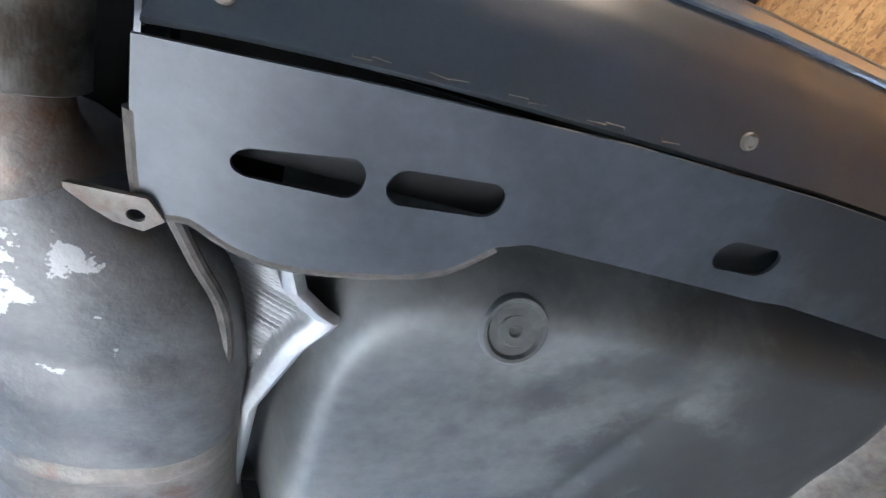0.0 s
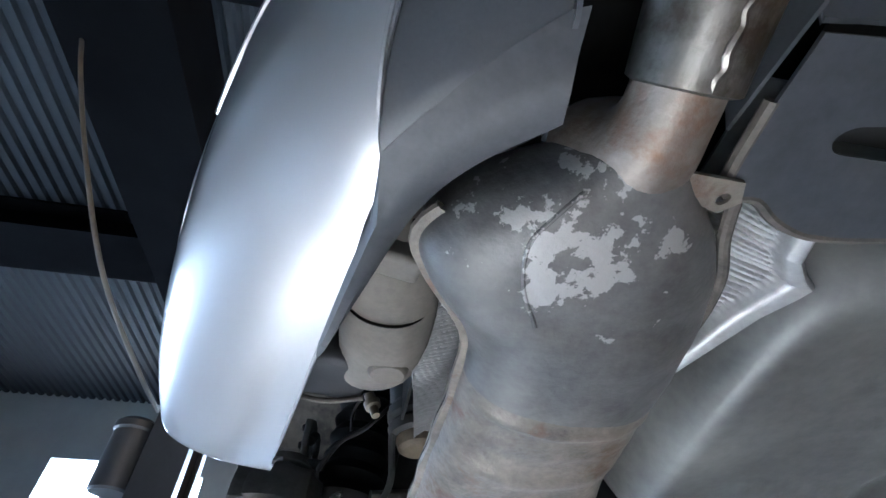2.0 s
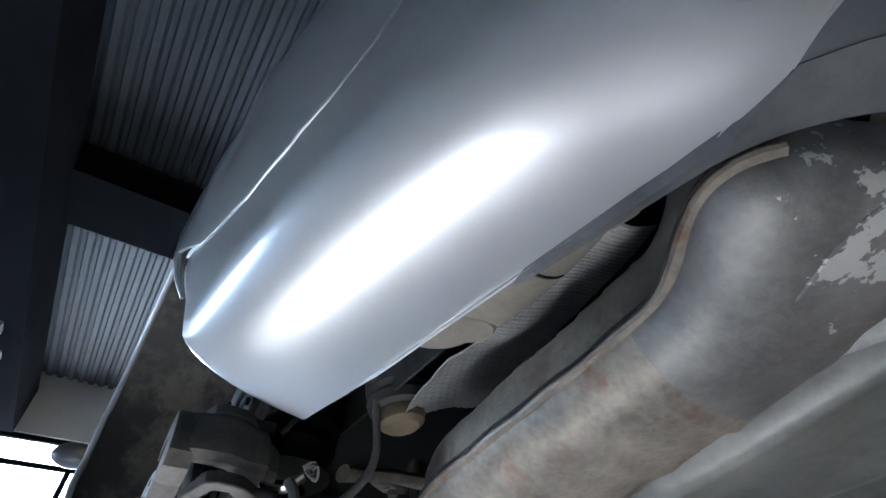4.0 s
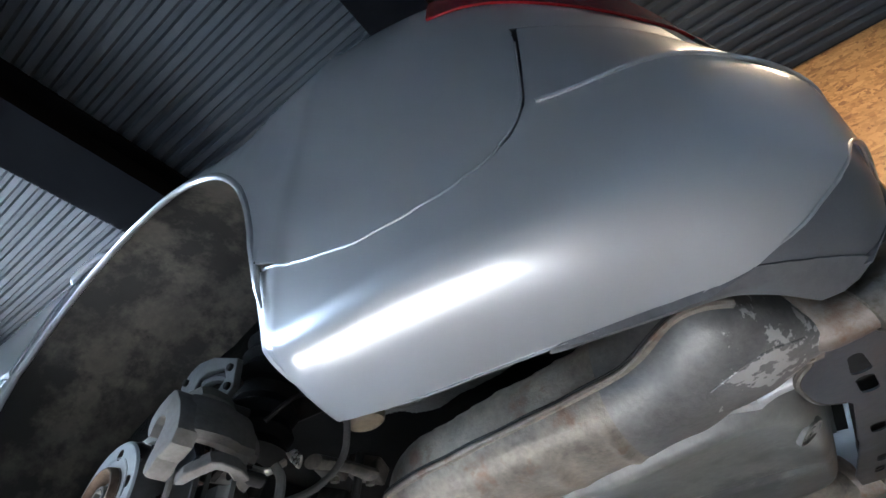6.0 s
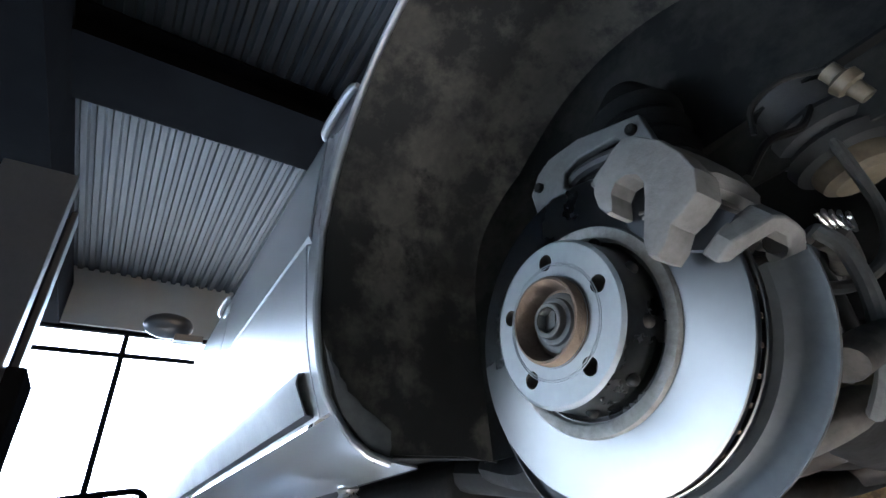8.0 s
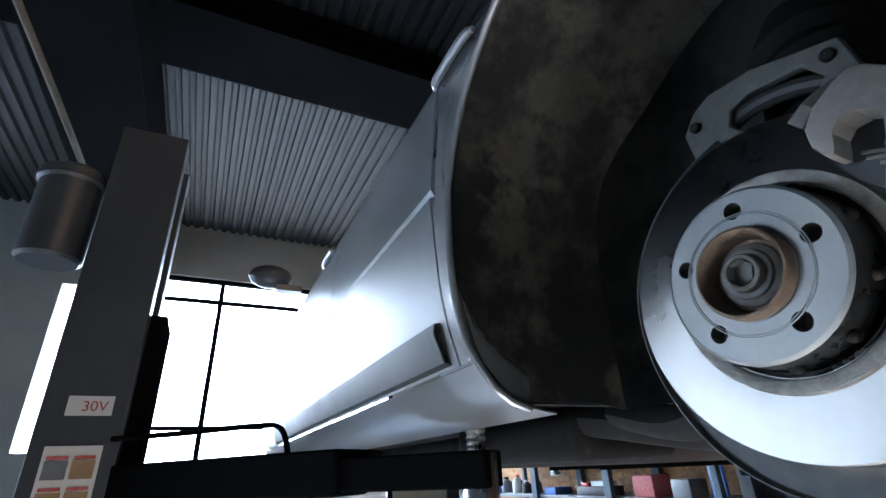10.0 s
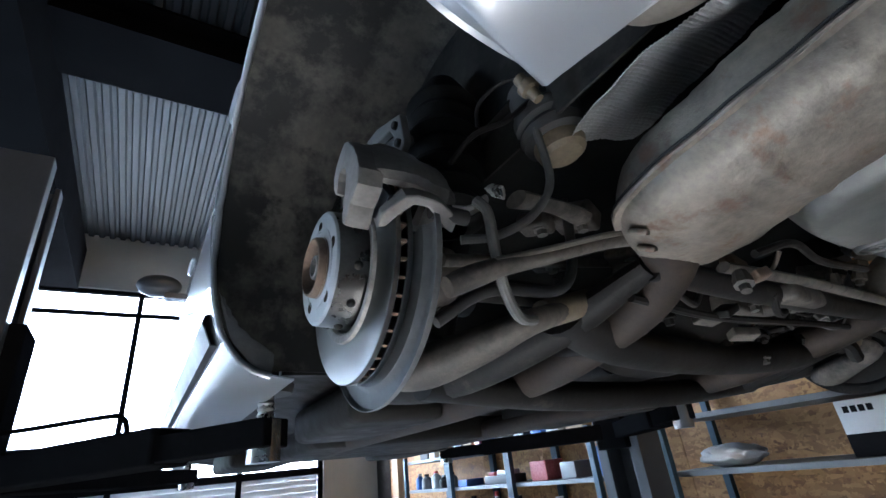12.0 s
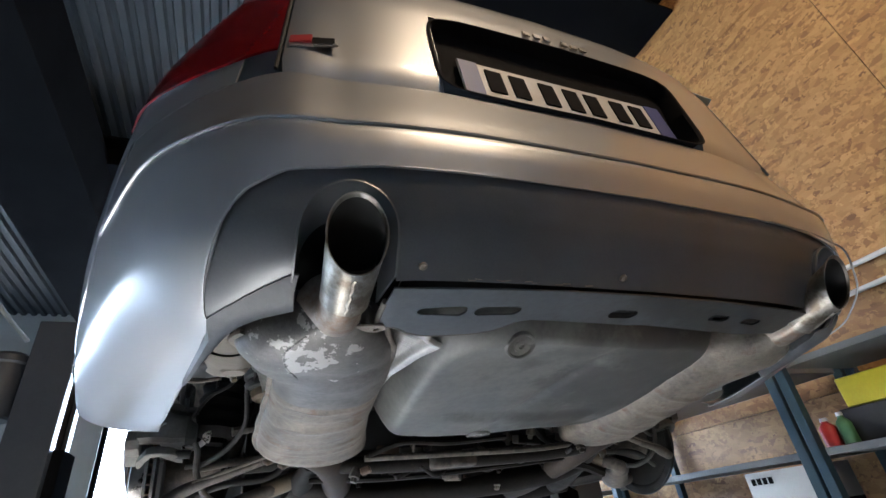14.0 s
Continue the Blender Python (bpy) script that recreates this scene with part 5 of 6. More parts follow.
def caliper(sx):
    """Cast floating caliper over the rear upper edge of the disc."""
    c = AXLE
    # local axes: tangent t, radial r, and inward i
    ang = radians(148)
    rad = Vector((0, math.cos(ang), math.sin(ang)))
    tan = Vector((0, -math.sin(ang), math.cos(ang)))
    inw = Vector((-sx, 0, 0))
    base = Vector((sx * 0.812, c.y, c.z))

    def P(t, r, i):
        return base + tan * (t + 0.0055) + rad * r + inw * i

    # outer claw: two fingers with a round notch between them, seen from the side and swept inwards
    claw = [(-0.084, 0.059), (-0.078, 0.070), (-0.078, 0.086), (-0.088, 0.100), (-0.106, 0.111), (-0.118, 0.115), (-0.128, 0.110), (-0.146, 0.090), (-0.157, 0.068), (-0.161, 0.050), (-0.156, 0.032), (-0.143, 0.024), (-0.131, 0.020), (-0.122, 0.008), (-0.113, 0.002), (-0.107, 0.006), (-0.106, 0.016)]
    claw += [(-0.113, 0.034), (-0.119, 0.050), (-0.123, 0.064), (-0.120, 0.075), (-0.111, 0.081), (-0.100, 0.081), (-0.093, 0.074), (-0.091, 0.065), (-0.089, 0.058)]
    bm = bmesh.new()
    rows = []
    for i0, g in ((-0.0065, 0.93), (-0.006, 0.96), (-0.002, 0.99), (0.003, 1.0), (0.022, 1.0)):
        rows.append([base + Vector((0, -0.120 + (y + 0.120) * g, 0.066 + (z - 0.066) * g)) + inw * i0 for y, z in claw + claw[:1]])
    sheet(bm, rows)
    face = [bm.verts.new(q) for q in rows[0][:-1]]
    es = [bm.edges.new((face[k], face[(k + 1) % len(face)])) for k in range(len(face))]
    bmesh.ops.triangle_fill(bm, edges=es, use_beauty=True, use_dissolve=False)
    # bridge and piston housing
    rows = []
    for i0, r0, r1, w in ((0.006, 0.150, 0.164, 0.036), (0.02, 0.152, 0.170, 0.041), (0.045, 0.152, 0.172, 0.042), (0.064, 0.151, 0.172, 0.043), (0.068, 0.118, 0.171, 0.044), (0.076, 0.102, 0.170, 0.044), (0.084, 0.100, 0.166, 0.042), (0.112, 0.100, 0.162, 0.038), (0.120, 0.104, 0.152, 0.032), (0.132, 0.108, 0.146, 0.026)):
        rows.append([P(-w, r0, i0), P(-w, r1 - 0.012, i0), P(-w * 0.86, r1 - 0.003, i0), P(-w * 0.5, r1 + 0.002, i0), P(0, r1 + 0.003, i0), P(w * 0.5, r1 + 0.002, i0), P(w * 0.86, r1 - 0.003, i0), P(w, r1 - 0.012, i0), P(w, r0, i0), P(w * 0.5, r0 - 0.002, i0), P(0, r0 - 0.004, i0), P(-w * 0.5, r0 - 0.002, i0), P(-w, r0, i0)])
    sheet(bm, rows)
    bm.faces.new([bm.verts.new(q) for q in rows[-1][:12]])
    bmesh.ops.remove_doubles(bm, verts=bm.verts, dist=2e-4)
    cal = part("brake_caliper", bm, CAST, car, "dusty cast brake caliper", sharp=24, bevel=0.0028)
    # pads and carrier
    for i0 in (0.028, 0.066):
        bm = bmesh.new()
        rows = [[P(t, 0.098 + 0.02 * (t / 0.06) ** 2, i0) for t in frange(-0.06, 0.06, 0.01)], [P(t, 0.143 + 0.004 * (t / 0.06) ** 2, i0) for t in frange(-0.06, 0.06, 0.01)]]
        sheet(bm, rows)
        pad = part("brake_pad", bm, POST if i0 < 0.05 else DARK_METAL, cal, thick=0.009)
        if i0 < 0.05:
            for k, w in enumerate((0.016, 0.020, 0.014)):
                bm = bmesh.new()
                box(bm, (sx * 0.7868, c.y - 0.102 - 0.003 * k, c.z + 0.060 - 0.0065 * k), (0.0012, w, 0.0028), 0, (25, 0))
                part("print_bar", bm, CAST, pad, "pale line of unreadable print")
            bm = bmesh.new()
            lathe(bm, [(-0.004, 0.0003), (-0.004, 0.004), (-0.002, 0.005), (0.003, 0.005)], (sx * 0.7868, c.y - 0.114, c.z + 0.060), (-sx, 0, 0), 14)
            part("pad_rivet", bm, STEEL, pad, "small bright rivet")
    for t in (-0.066, 0.066):
        # carrier leg: a flat cast bar that bridges the disc, with a boss at its inner end
        bm = bmesh.new()
        rows = []
        for i0, r0, r1, w in ((0.022, 0.112, 0.130, 0.007), (0.030, 0.116, 0.143, 0.009), (0.040, 0.134, 0.157, 0.010), (0.052, 0.149, 0.161, 0.011), (0.070, 0.149, 0.160, 0.011), (0.084, 0.140, 0.158, 0.011), (0.100, 0.128, 0.150, 0.010), (0.114, 0.122, 0.140, 0.008)):
            rows.append([P(t - w, r0, i0), P(t - w, r1, i0), P(t + w, r1, i0), P(t + w, r0, i0), P(t - w, r0, i0)])
        sheet(bm, rows)
        for ring in (rows[0], rows[-1]):
            bm.faces.new([bm.verts.new(q) for q in ring[:4]])
        bmesh.ops.remove_doubles(bm, verts=bm.verts, dist=2e-4)
        part("caliper_carrier", bm, CAST, cal, sharp=24, bevel=0.002)
        bm = bmesh.new()
        tube(bm, [P(t, 0.142, 0.080), P(t * 1.02, 0.142, 0.128)], 0.0095, 12, 1)
        part("guide_pin", bm, RUBBER, cal)
    # unused caliper mount of the carrier: an open frame over the disc
    bm = bmesh.new()
    frame_pts = [(0.057, 1.656), (0.063, 1.712), (0.045, 1.733), (0.022, 1.742), (-0.024, 1.737), (-0.100, 1.707), (-0.107, 1.655), (-0.085, 1.640), (-0.04, 1.652), (0.01, 1.656), (0.035, 1.652)]
    hole = [(0.012, 1.690), (0.006, 1.706), (-0.015, 1.712), (-0.066, 1.702), (-0.079, 1.679), (-0.060, 1.660), (-0.005, 1.666)]
    plate_with_holes(bm, frame_pts, [hole], lambda y, z: Vector((sx * 0.730, y, z)))
    bracket = part("carrier_bracket", bm, HOSE, cal, "grey open steel bracket", thick=0.012, bevel=0.002)
    for y, z in ((0.046, 1.712), (0.044, 1.672), (-0.088, 1.694), (-0.093, 1.660)):
        bm = bmesh.new()
        lathe(bm, [(-0.006, 0.0004), (-0.006, 0.005), (-0.0045, 0.0062), (0.0, 0.0064)], (sx * 0.730, y, z), (-sx, 0, 0), 14)
        part("bracket_bolt", bm, DARK_METAL, bracket)
    bm = bmesh.new()
    tube(bm, [(sx * 0.718, 0.050, 1.662), (sx * 0.716, 0.030, 1.690), (sx * 0.714, -0.005, 1.704), (sx * 0.714, -0.05, 1.695), (sx * 0.716, -0.095, 1.668)], 0.009, 10, 5)
    part("bent_pipe", bm, RUBBER, bracket)
    return cal


hub_and_brake(-1)
hub_and_brake(1)
caliper(-1)
caliper(1)


# ---- rear suspension ----
mat_pipe = mat("burnt_pipe_steel", (0.052, 0.037, 0.026), (0.017, 0.013, 0.011), 14, 0.55, 0.7, 0.4, 0.2, 120)


def rod(name, pts, r, material, label="", flat=1.0, seg=12):
    bm = bmesh.new()
    tube(bm, pts, r, seg, 6, True, flat)
    return part(name, bm, material, car, label)


for sx in (-1, 1):
    rod("drive_shaft", [(sx * 0.70, 0.02, 1.502), (sx * 0.4, 0.03, 1.51), (sx * 0.15, 0.04, 1.515)], 0.018, DARK_METAL)
    for i in range(5):
        bm = bmesh.new()
        lathe(bm, [(-0.008, 0.030 + 0.004 * i), (0.0, 0.042 + 0.003 * i), (0.008, 0.030 + 0.004 * i)], (sx * (0.57 + 0.017 * i), 0.025, 1.504), (1, 0, 0), 20)
        part("boot_fold", bm, RUBBER, car)
    rod("upper_link", [(sx * 0.722, -0.158, 1.424), (sx * 0.690, -0.166, 1.438), (sx * 0.655, -0.176, 1.450), (sx * 0.60, -0.186, 1.464), (sx * 0.514, -0.204, 1.488), (sx * 0.44, -0.21, 1.506)], [0.015, 0.017, 0.014, 0.012, 0.011, 0.013], ARM, "pale dusty forged link", 0.8, 14)
    rod("link_rib", [(sx * 0.67, -0.182, 1.452), (sx * 0.60, -0.196, 1.470), (sx * 0.514, -0.214, 1.494), (sx * 0.44, -0.22, 1.512)], 0.0045, BEIGE, "pale raised rib of the link", 1.0, 8)
    rod("track_rod", [(sx * 0.68, -0.09, 1.492), (sx * 0.52, -0.09, 1.512), (sx * 0.34, -0.09, 1.535)], 0.009, ARM, "thin pale track rod")
    rod("lower_arm", [(sx * 0.71, 0.06, 1.384), (sx * 0.65, 0.045, 1.385), (sx * 0.60, -0.03, 1.398), (sx * 0.56, -0.095, 1.414), (sx * 0.458, -0.088, 1.446), (sx * 0.35, -0.135, 1.480)], [0.030, 0.044, 0.036, 0.025, 0.021, 0.020], ARM, "dusty cast lower suspension arm", 0.7, 16)
    # fork plates and bolts where the arm meets the subframe
    for k, (dx, dy, dz) in enumerate(((0.335, -0.135, 1.497), (0.350, -0.150, 1.486), (0.368, -0.163, 1.474), (0.320, -0.118, 1.480))):
        bm = bmesh.new()
        rounded(bm, (sx * dx, dy, dz), (0.010, 0.040, 0.034), 22 * sx + 8 * k, (20 - 14 * k, 12 * sx), 0.0035)
        part("fork_plate", bm, BEIGE, car)
    rod("fork_bolt", [(sx * 0.385, -0.165, 1.482), (sx * 0.30, -0.120, 1.490)], 0.008, CAST, "", 1.0, 8)
    # bright coiled clip on the hose
    bm = bmesh.new()
    tube(bm, [(sx * (0.652 + 0.009 * math.cos(2.1 * k)), -0.192 + 0.003 * k * 0.5, 1.540 + 0.010 * math.sin(2.1 * k) + 0.0012 * k) for k in range(13)], 0.0018, 6, 3)
    part("wire_clip", bm, STEEL, car, "bright coiled wire clip")
    rod("arm_bush", [(sx * 0.520, -0.085, 1.432), (sx * 0.43, -0.092, 1.456)], 0.024, CREAM, "pale rubber bush sleeve", 0.85, 16)
    rod("trailing_arm", [(sx * 0.70, 0.10, 1.42), (sx * 0.62, 0.25, 1.41), (sx * 0.55, 0.42, 1.44)], [0.032, 0.030, 0.032], DARK_METAL, "dark trailing arm", 0.8)
    rod("damper", [(sx * 0.63, 0.02, 1.42), (sx * 0.59, 0.0, 1.60), (sx * 0.57, -0.01, 1.76)], [0.022, 0.028, 0.036], DARK_METAL, "dark damper", 1.0, 16)
    # added black sleeve that fills the deep shadow behind the caliper
    bm = bmesh.new()
    lathe(bm, [(0.0, 0.03), (0.01, 0.052)] + [(0.02 + 0.018 * k, 0.062 - 0.009 * (k % 2)) for k in range(13)] + [(0.26, 0.05), (0.30, 0.03)], (sx * 0.640, -0.05, 1.565), (-0.12 * sx, 0.05, 1), 28)
    part("shade_sleeve", bm, SHADE_BLACK, car, "added black ribbed sleeve in place of deep shade")
    rod("stabiliser_bar", [(sx * 0.705, -0.10, 1.405), (sx * 0.65, -0.11, 1.439), (sx * 0.597, -0.11, 1.453), (sx * 0.52, -0.11, 1.457), (sx * 0.475, -0.11, 1.485), (sx * 0.455, -0.11, 1.55), (sx * 0.45, -0.11, 1.62)], 0.008, RUBBER, "black anti-roll bar end")
    rod("brake_hose", [(sx * 0.676, -0.172, 1.535), (sx * 0.668, -0.180, 1.515), (sx * 0.665, -0.178, 1.473), (sx * 0.645, -0.160, 1.430), (sx * 0.605, -0.132, 1.408), (sx * 0.570, -0.120, 1.410)], 0.0068, HOSE, "grey rubber brake hose", 1.0, 10)
    rod("hose_bracket", [(sx * 0.70, -0.14, 1.535), (sx * 0.675, -0.155, 1.53), (sx * 0.655, -0.165, 1.545)], 0.010, STEEL, "bright hose clip", 0.5, 8)
    rod("sensor_cable", [(sx * 0.555, -0.2, 1.76), (sx * 0.565, -0.2, 1.70), (sx * 0.576, -0.2, 1.652), (sx * 0.573, -0.2, 1.571), (sx * 0.604, -0.19, 1.521), (sx * 0.65, -0.17, 1.493), (sx * 0.69, -0.15, 1.49)], 0.0055, HOSE, "grey cable loop", 1.0, 10)
    rod("brake_pipe", [(sx * 0.69, -0.15, 1.60), (sx * 0.66, -0.17, 1.64), (sx * 0.62, -0.19, 1.66), (sx * 0.58, -0.2, 1.70)], 0.004, DARK_METAL, "", 1.0, 8)
    rod("cross_link", [(sx * 0.60, -0.16, 1.56), (sx * 0.52, -0.15, 1.572), (sx * 0.44, -0.13, 1.58)], [0.018, 0.014, 0.018], ARM, "", 0.6)
    # cream union where the hose meets the body, with its dark retaining loop
    bm = bmesh.new()
    lathe(bm, [(-0.028, 0.0004), (-0.028, 0.007), (-0.012, 0.008), (-0.010, 0.013), (0.0, 0.014), (0.004, 0.009), (0.016, 0.009), (0.018, 0.0004)], (sx * 0.616, -0.235, 1.684), (0.35 * sx, 0.3, 1), 16)
    union = part("hose_union", bm, CREAM, car, "cream plastic hose union")
    bm = bmesh.new()
    tube(bm, [(sx * 0.616, -0.235, 1.70), (sx * 0.63, -0.20, 1.712), (sx * 0.645, -0.17, 1.695), (sx * 0.645, -0.16, 1.665)], 0.0028, 8, 5)
    part("retaining_loop", bm, DARK_METAL, union)
    # bump stop: rubber collar over a pale seat
    bm = bmesh.new()
    lathe(bm, [(-0.024, 0.0004), (-0.024, 0.026), (-0.018, 0.034), (-0.006, 0.037), (0.0, 0.036)], (sx * 0.532, -0.195, 1.648), (0.1 * sx, 0.1, 1), 32)
    seat = part("spring_seat", bm, CREAM, car, "cream plastic spring seat")
    bm = bmesh.new()
    lathe(bm, [(0.0, 0.036), (0.004, 0.047), (0.018, 0.050), (0.026, 0.044), (0.034, 0.050), (0.05, 0.050), (0.058, 0.044), (0.10, 0.044)], (sx * 0.532, -0.195, 1.648), (0.1 * sx, 0.1, 1), 32)
    part("rubber_collar", bm, RUBBER, seat, "black rubber collar")
    # inner brackets and bolts of the subframe
    for dx, dy, dz, s in ((0.42, -0.10, 1.60, 0.05), (0.40, 0.0, 1.57, 0.045), (0.36, -0.13, 1.53, 0.04), (0.47, -0.06, 1.60, 0.04), (0.40, -0.16, 1.48, 0.035), (0.36, -0.08, 1.46, 0.04)):
        bm = bmesh.new()
        rounded(bm, (sx * dx, dy, dz), (s, s * 1.4, s * 0.7), 20, (15, 10), 0.006)
        part("mount_bracket", bm, ARM, car)
        bm = bmesh.new()
        lathe(bm, [(-0.012, 0.0004), (-0.012, 0.009), (-0.004, 0.0095), (-0.003, 0.014), (0.0, 0.014)], (sx * dx, dy - 0.01, dz - s * 0.36), (0, 0, 1), 6)
        part("mount_bolt", bm, CAST, car)

rod("subframe", [(-0.46, -0.06, 1.45), (-0.3, -0.02, 1.415), (0, 0.0, 1.405), (0.3, -0.02, 1.415), (0.46, -0.06, 1.45)], [0.045, 0.042, 0.042, 0.042, 0.045], DARK_METAL, "dark dirty rear subframe", 0.8, 16)
rod("subframe_tube", [(-0.42, -0.20, 1.47), (-0.2, -0.21, 1.455), (0.2, -0.21, 1.455), (0.42, -0.20, 1.47)], 0.020, DARK_METAL, "dark cross tube", 1.0, 14)
rod("subframe_tube", [(-0.55, 0.22, 1.40), (-0.2, 0.24, 1.375), (0.2, 0.24, 1.375), (0.55, 0.22, 1.40)], 0.040, DARK_METAL, "dark cross tube", 0.8, 14)
for sx in (-1, 1):
    rod("subframe_leg", [(sx * 0.42, -0.20, 1.47), (sx * 0.44, -0.02, 1.43), (sx * 0.50, 0.22, 1.40), (sx * 0.55, 0.50, 1.44)], [0.020, 0.036, 0.040, 0.040], DARK_METAL, "dark subframe leg", 0.8)
    rod("exhaust_pipe", [(sx * 0.495, -0.32, 1.535), (sx * 0.45, -0.255, 1.505), (sx * 0.38, -0.20, 1.475), (sx * 0.335, -0.05, 1.435), (sx * 0.31, 0.3, 1.40), (sx * 0.30, 1.4, 1.40)], 0.038, mat_pipe, "dark brown exhaust pipe", 1.0, 20)
rod("propeller_shaft", [(0, 0.25, 1.46), (0, 1.5, 1.44)], 0.035, DARK_METAL, "dark propeller shaft", 1.0, 16)
for x, y, w, d in ((-0.45, 0.75, 0.26, 0.5), (0.42, 0.8, 0.30, 0.55), (0.0, 1.6, 0.9, 0.8), (-0.45, 2.3, 0.3, 0.6), (0.45, 2.3, 0.3, 0.6)):
    bm = bmesh.new()
    rounded(bm, (x, y, 1.42), (w, d, 0.10), 0, (0, 0), 0.03)
    part("floor_cover", bm, DARK_METAL, car, "dark plastic underfloor cover")
bm = bmesh.new()
bmesh.ops.create_uvsphere(bm, u_segments=24, v_segments=16, radius=1.0, matrix=Matrix.Translation((0, 0.10, 1.50)) @ Matrix.Diagonal((0.15, 0.18, 0.11, 1)))
part("differential", bm, DARK_METAL, car, "dark differential housing")
# brackets, pipes and a brass union round the subframe
for x, y, z, w, d, h, turn, m in ((-0.238, -0.222, 1.486, 0.055, 0.022, 0.022, 8, RUST), (-0.165, -0.18, 1.488, 0.06, 0.035, 0.016, -6, BEIGE), (-0.056, -0.118, 1.472, 0.10, 0.05, 0.035, 4, ARM), (0.04, -0.13, 1.475, 0.05, 0.06, 0.03, 20, ARM), (0.284, -0.222, 1.555, 0.035, 0.03, 0.02, -10, CREAM), (0.20, -0.16, 1.50, 0.09, 0.03, 0.025, 12, DARK_METAL), (0.36, -0.10, 1.49, 0.07, 0.08, 0.05, 25, DARK_METAL), (-0.30, 0.05, 1.43, 0.12, 0.16, 0.05, -12, DARK_METAL), (0.10, 0.02, 1.42, 0.20, 0.10, 0.06, 6, DARK_METAL)):
    bm = bmesh.new()
    rounded(bm, (x, y, z), (w, d, h), turn, (6, 4), min(w, d, h) * 0.2)
    part("underbody_bracket", bm, m, car)
for x, y, z in ((-0.056, -0.145, 1.462), (0.045, -0.165, 1.462), (-0.20, -0.205, 1.478), (0.30, -0.12, 1.47), (-0.31, -0.02, 1.41), (0.14, -0.04, 1.395)):
    bm = bmesh.new()
    lathe(bm, [(-0.010, 0.0004), (-0.010, 0.008), (-0.002, 0.0085), (-0.001, 0.014), (0.002, 0.014)], (x, y, z), (0.1, 0.2, 1), 6)
    part("underbody_bolt", bm, CAST, car)
for pts, r in ((((-0.42, -0.16, 1.44), (-0.2, -0.15, 1.43), (0.1, -0.16, 1.435), (0.42, -0.14, 1.45)), 0.007), (((-0.30, -0.28, 1.47), (-0.22, -0.30, 1.49), (-0.10, -0.285, 1.485), (0.06, -0.29, 1.49)), 0.006), (((0.18, -0.24, 1.52), (0.25, -0.19, 1.49), (0.38, -0.16, 1.47), (0.46, -0.18, 1.50)), 0.009), (((0.30, -0.05, 1.44), (0.40, -0.10, 1.43), (0.50, -0.08, 1.40)), 0.016)):
    rod("underbody_pipe", pts, r, DARK_METAL, "thin dirty pipe", 1.0, 8)
# small clutter of the rear axle: clips, short hoses and pressed lugs
rng = random.Random(41)
for k in range(44):
    x, y, z = rng.uniform(-0.46, 0.46), rng.uniform(-0.29, 0.06), rng.uniform(1.425, 1.50)
    m = rng.choice((ARM, RUST, DARK_METAL, DARK_METAL, MUFFLER))
    bm = bmesh.new()
    if k % 3 == 0:
        a = rng.uniform(0, 6.28)
        v = Vector((math.cos(a), 0.6 * math.sin(a), 0.2 * math.sin(3 * a)))
        p0 = Vector((x, y, z))
        tube(bm, [p0 - v * 0.05, p0 - v * 0.015 + Vector((0, 0, -0.014)), p0 + v * 0.02 + Vector((0.008, 0.01, -0.008)), p0 + v * 0.055 + Vector((0, 0, 0.02))], rng.uniform(0.003, 0.007), 8, 4)
        part("axle_hose", bm, RUBBER if k % 2 else m, car)
    elif k % 3 == 1:
        w, d, h = rng.uniform(0.02, 0.05), rng.uniform(0.015, 0.04), rng.uniform(0.008, 0.018)
        rounded(bm, (x, y, z), (w, d, h), rng.uniform(-40, 40), (rng.uniform(-25, 25), rng.uniform(-25, 25)), 0.003)
        part("axle_lug", bm, m, car)
    else:
        lathe(bm, [(-0.012, 0.0004), (-0.012, 0.007), (-0.003, 0.0075), (-0.002, 0.013), (0.006, 0.013), (0.02, 0.009)], (x, y, z), (rng.uniform(-0.4, 0.4), rng.uniform(-0.4, 0.4), 1), 8)
        part("axle_bolt", bm, m, car)
# pale cross strut with a lug under the front of the spare wheel well
rod("strut", [(-0.30, -0.235, 1.470), (-0.1, -0.25, 1.465), (0.15, -0.25, 1.462), (0.30, -0.235, 1.47)], 0.011, ARM, "dusty pale strut", 0.7)
bm = bmesh.new()
rounded(bm, (-0.07, -0.22, 1.45), (0.13, 0.05, 0.03), 5, (0, 0), 0.01)
part("strut_lug", bm, ARM, car)

# charcoal canister, bumper bracket and dimpled shield between bumper and silencer
bm = bmesh.new()
tube(bm, [(-0.625, -0.70, 1.665), (-0.62, -0.66, 1.655), (-0.615, -0.58, 1.650), (-0.615, -0.48, 1.652), (-0.62, -0.41, 1.66), (-0.622, -0.385, 1.675)], [0.025, 0.048, 0.055, 0.056, 0.050, 0.02], 24, 5, True, 0.8)
for v in bm.verts:
    v.co += Vector((0.6, 0.2, 1.0)) * 0.007 * noise.noise(v.co * 13)
canister = part("canister", bm, BEIGE, car, "dusty beige plastic canister")
bm = bmesh.new()
tube(bm, [(-0.565, -0.575, 1.665), (-0.575, -0.572, 1.632), (-0.60, -0.570, 1.612), (-0.635, -0.570, 1.614), (-0.662, -0.572, 1.635)], 0.010, 8, 5, True, 0.25)
part("canister_strap", bm, DARK_METAL, canister)
bm = bmesh.new()
rounded(bm, (-0.617, -0.665, 1.622), (0.055, 0.035, 0.03), 8, (4, 6), 0.006)
part("canister_port", bm, BEIGE, canister)
bm = bmesh.new()
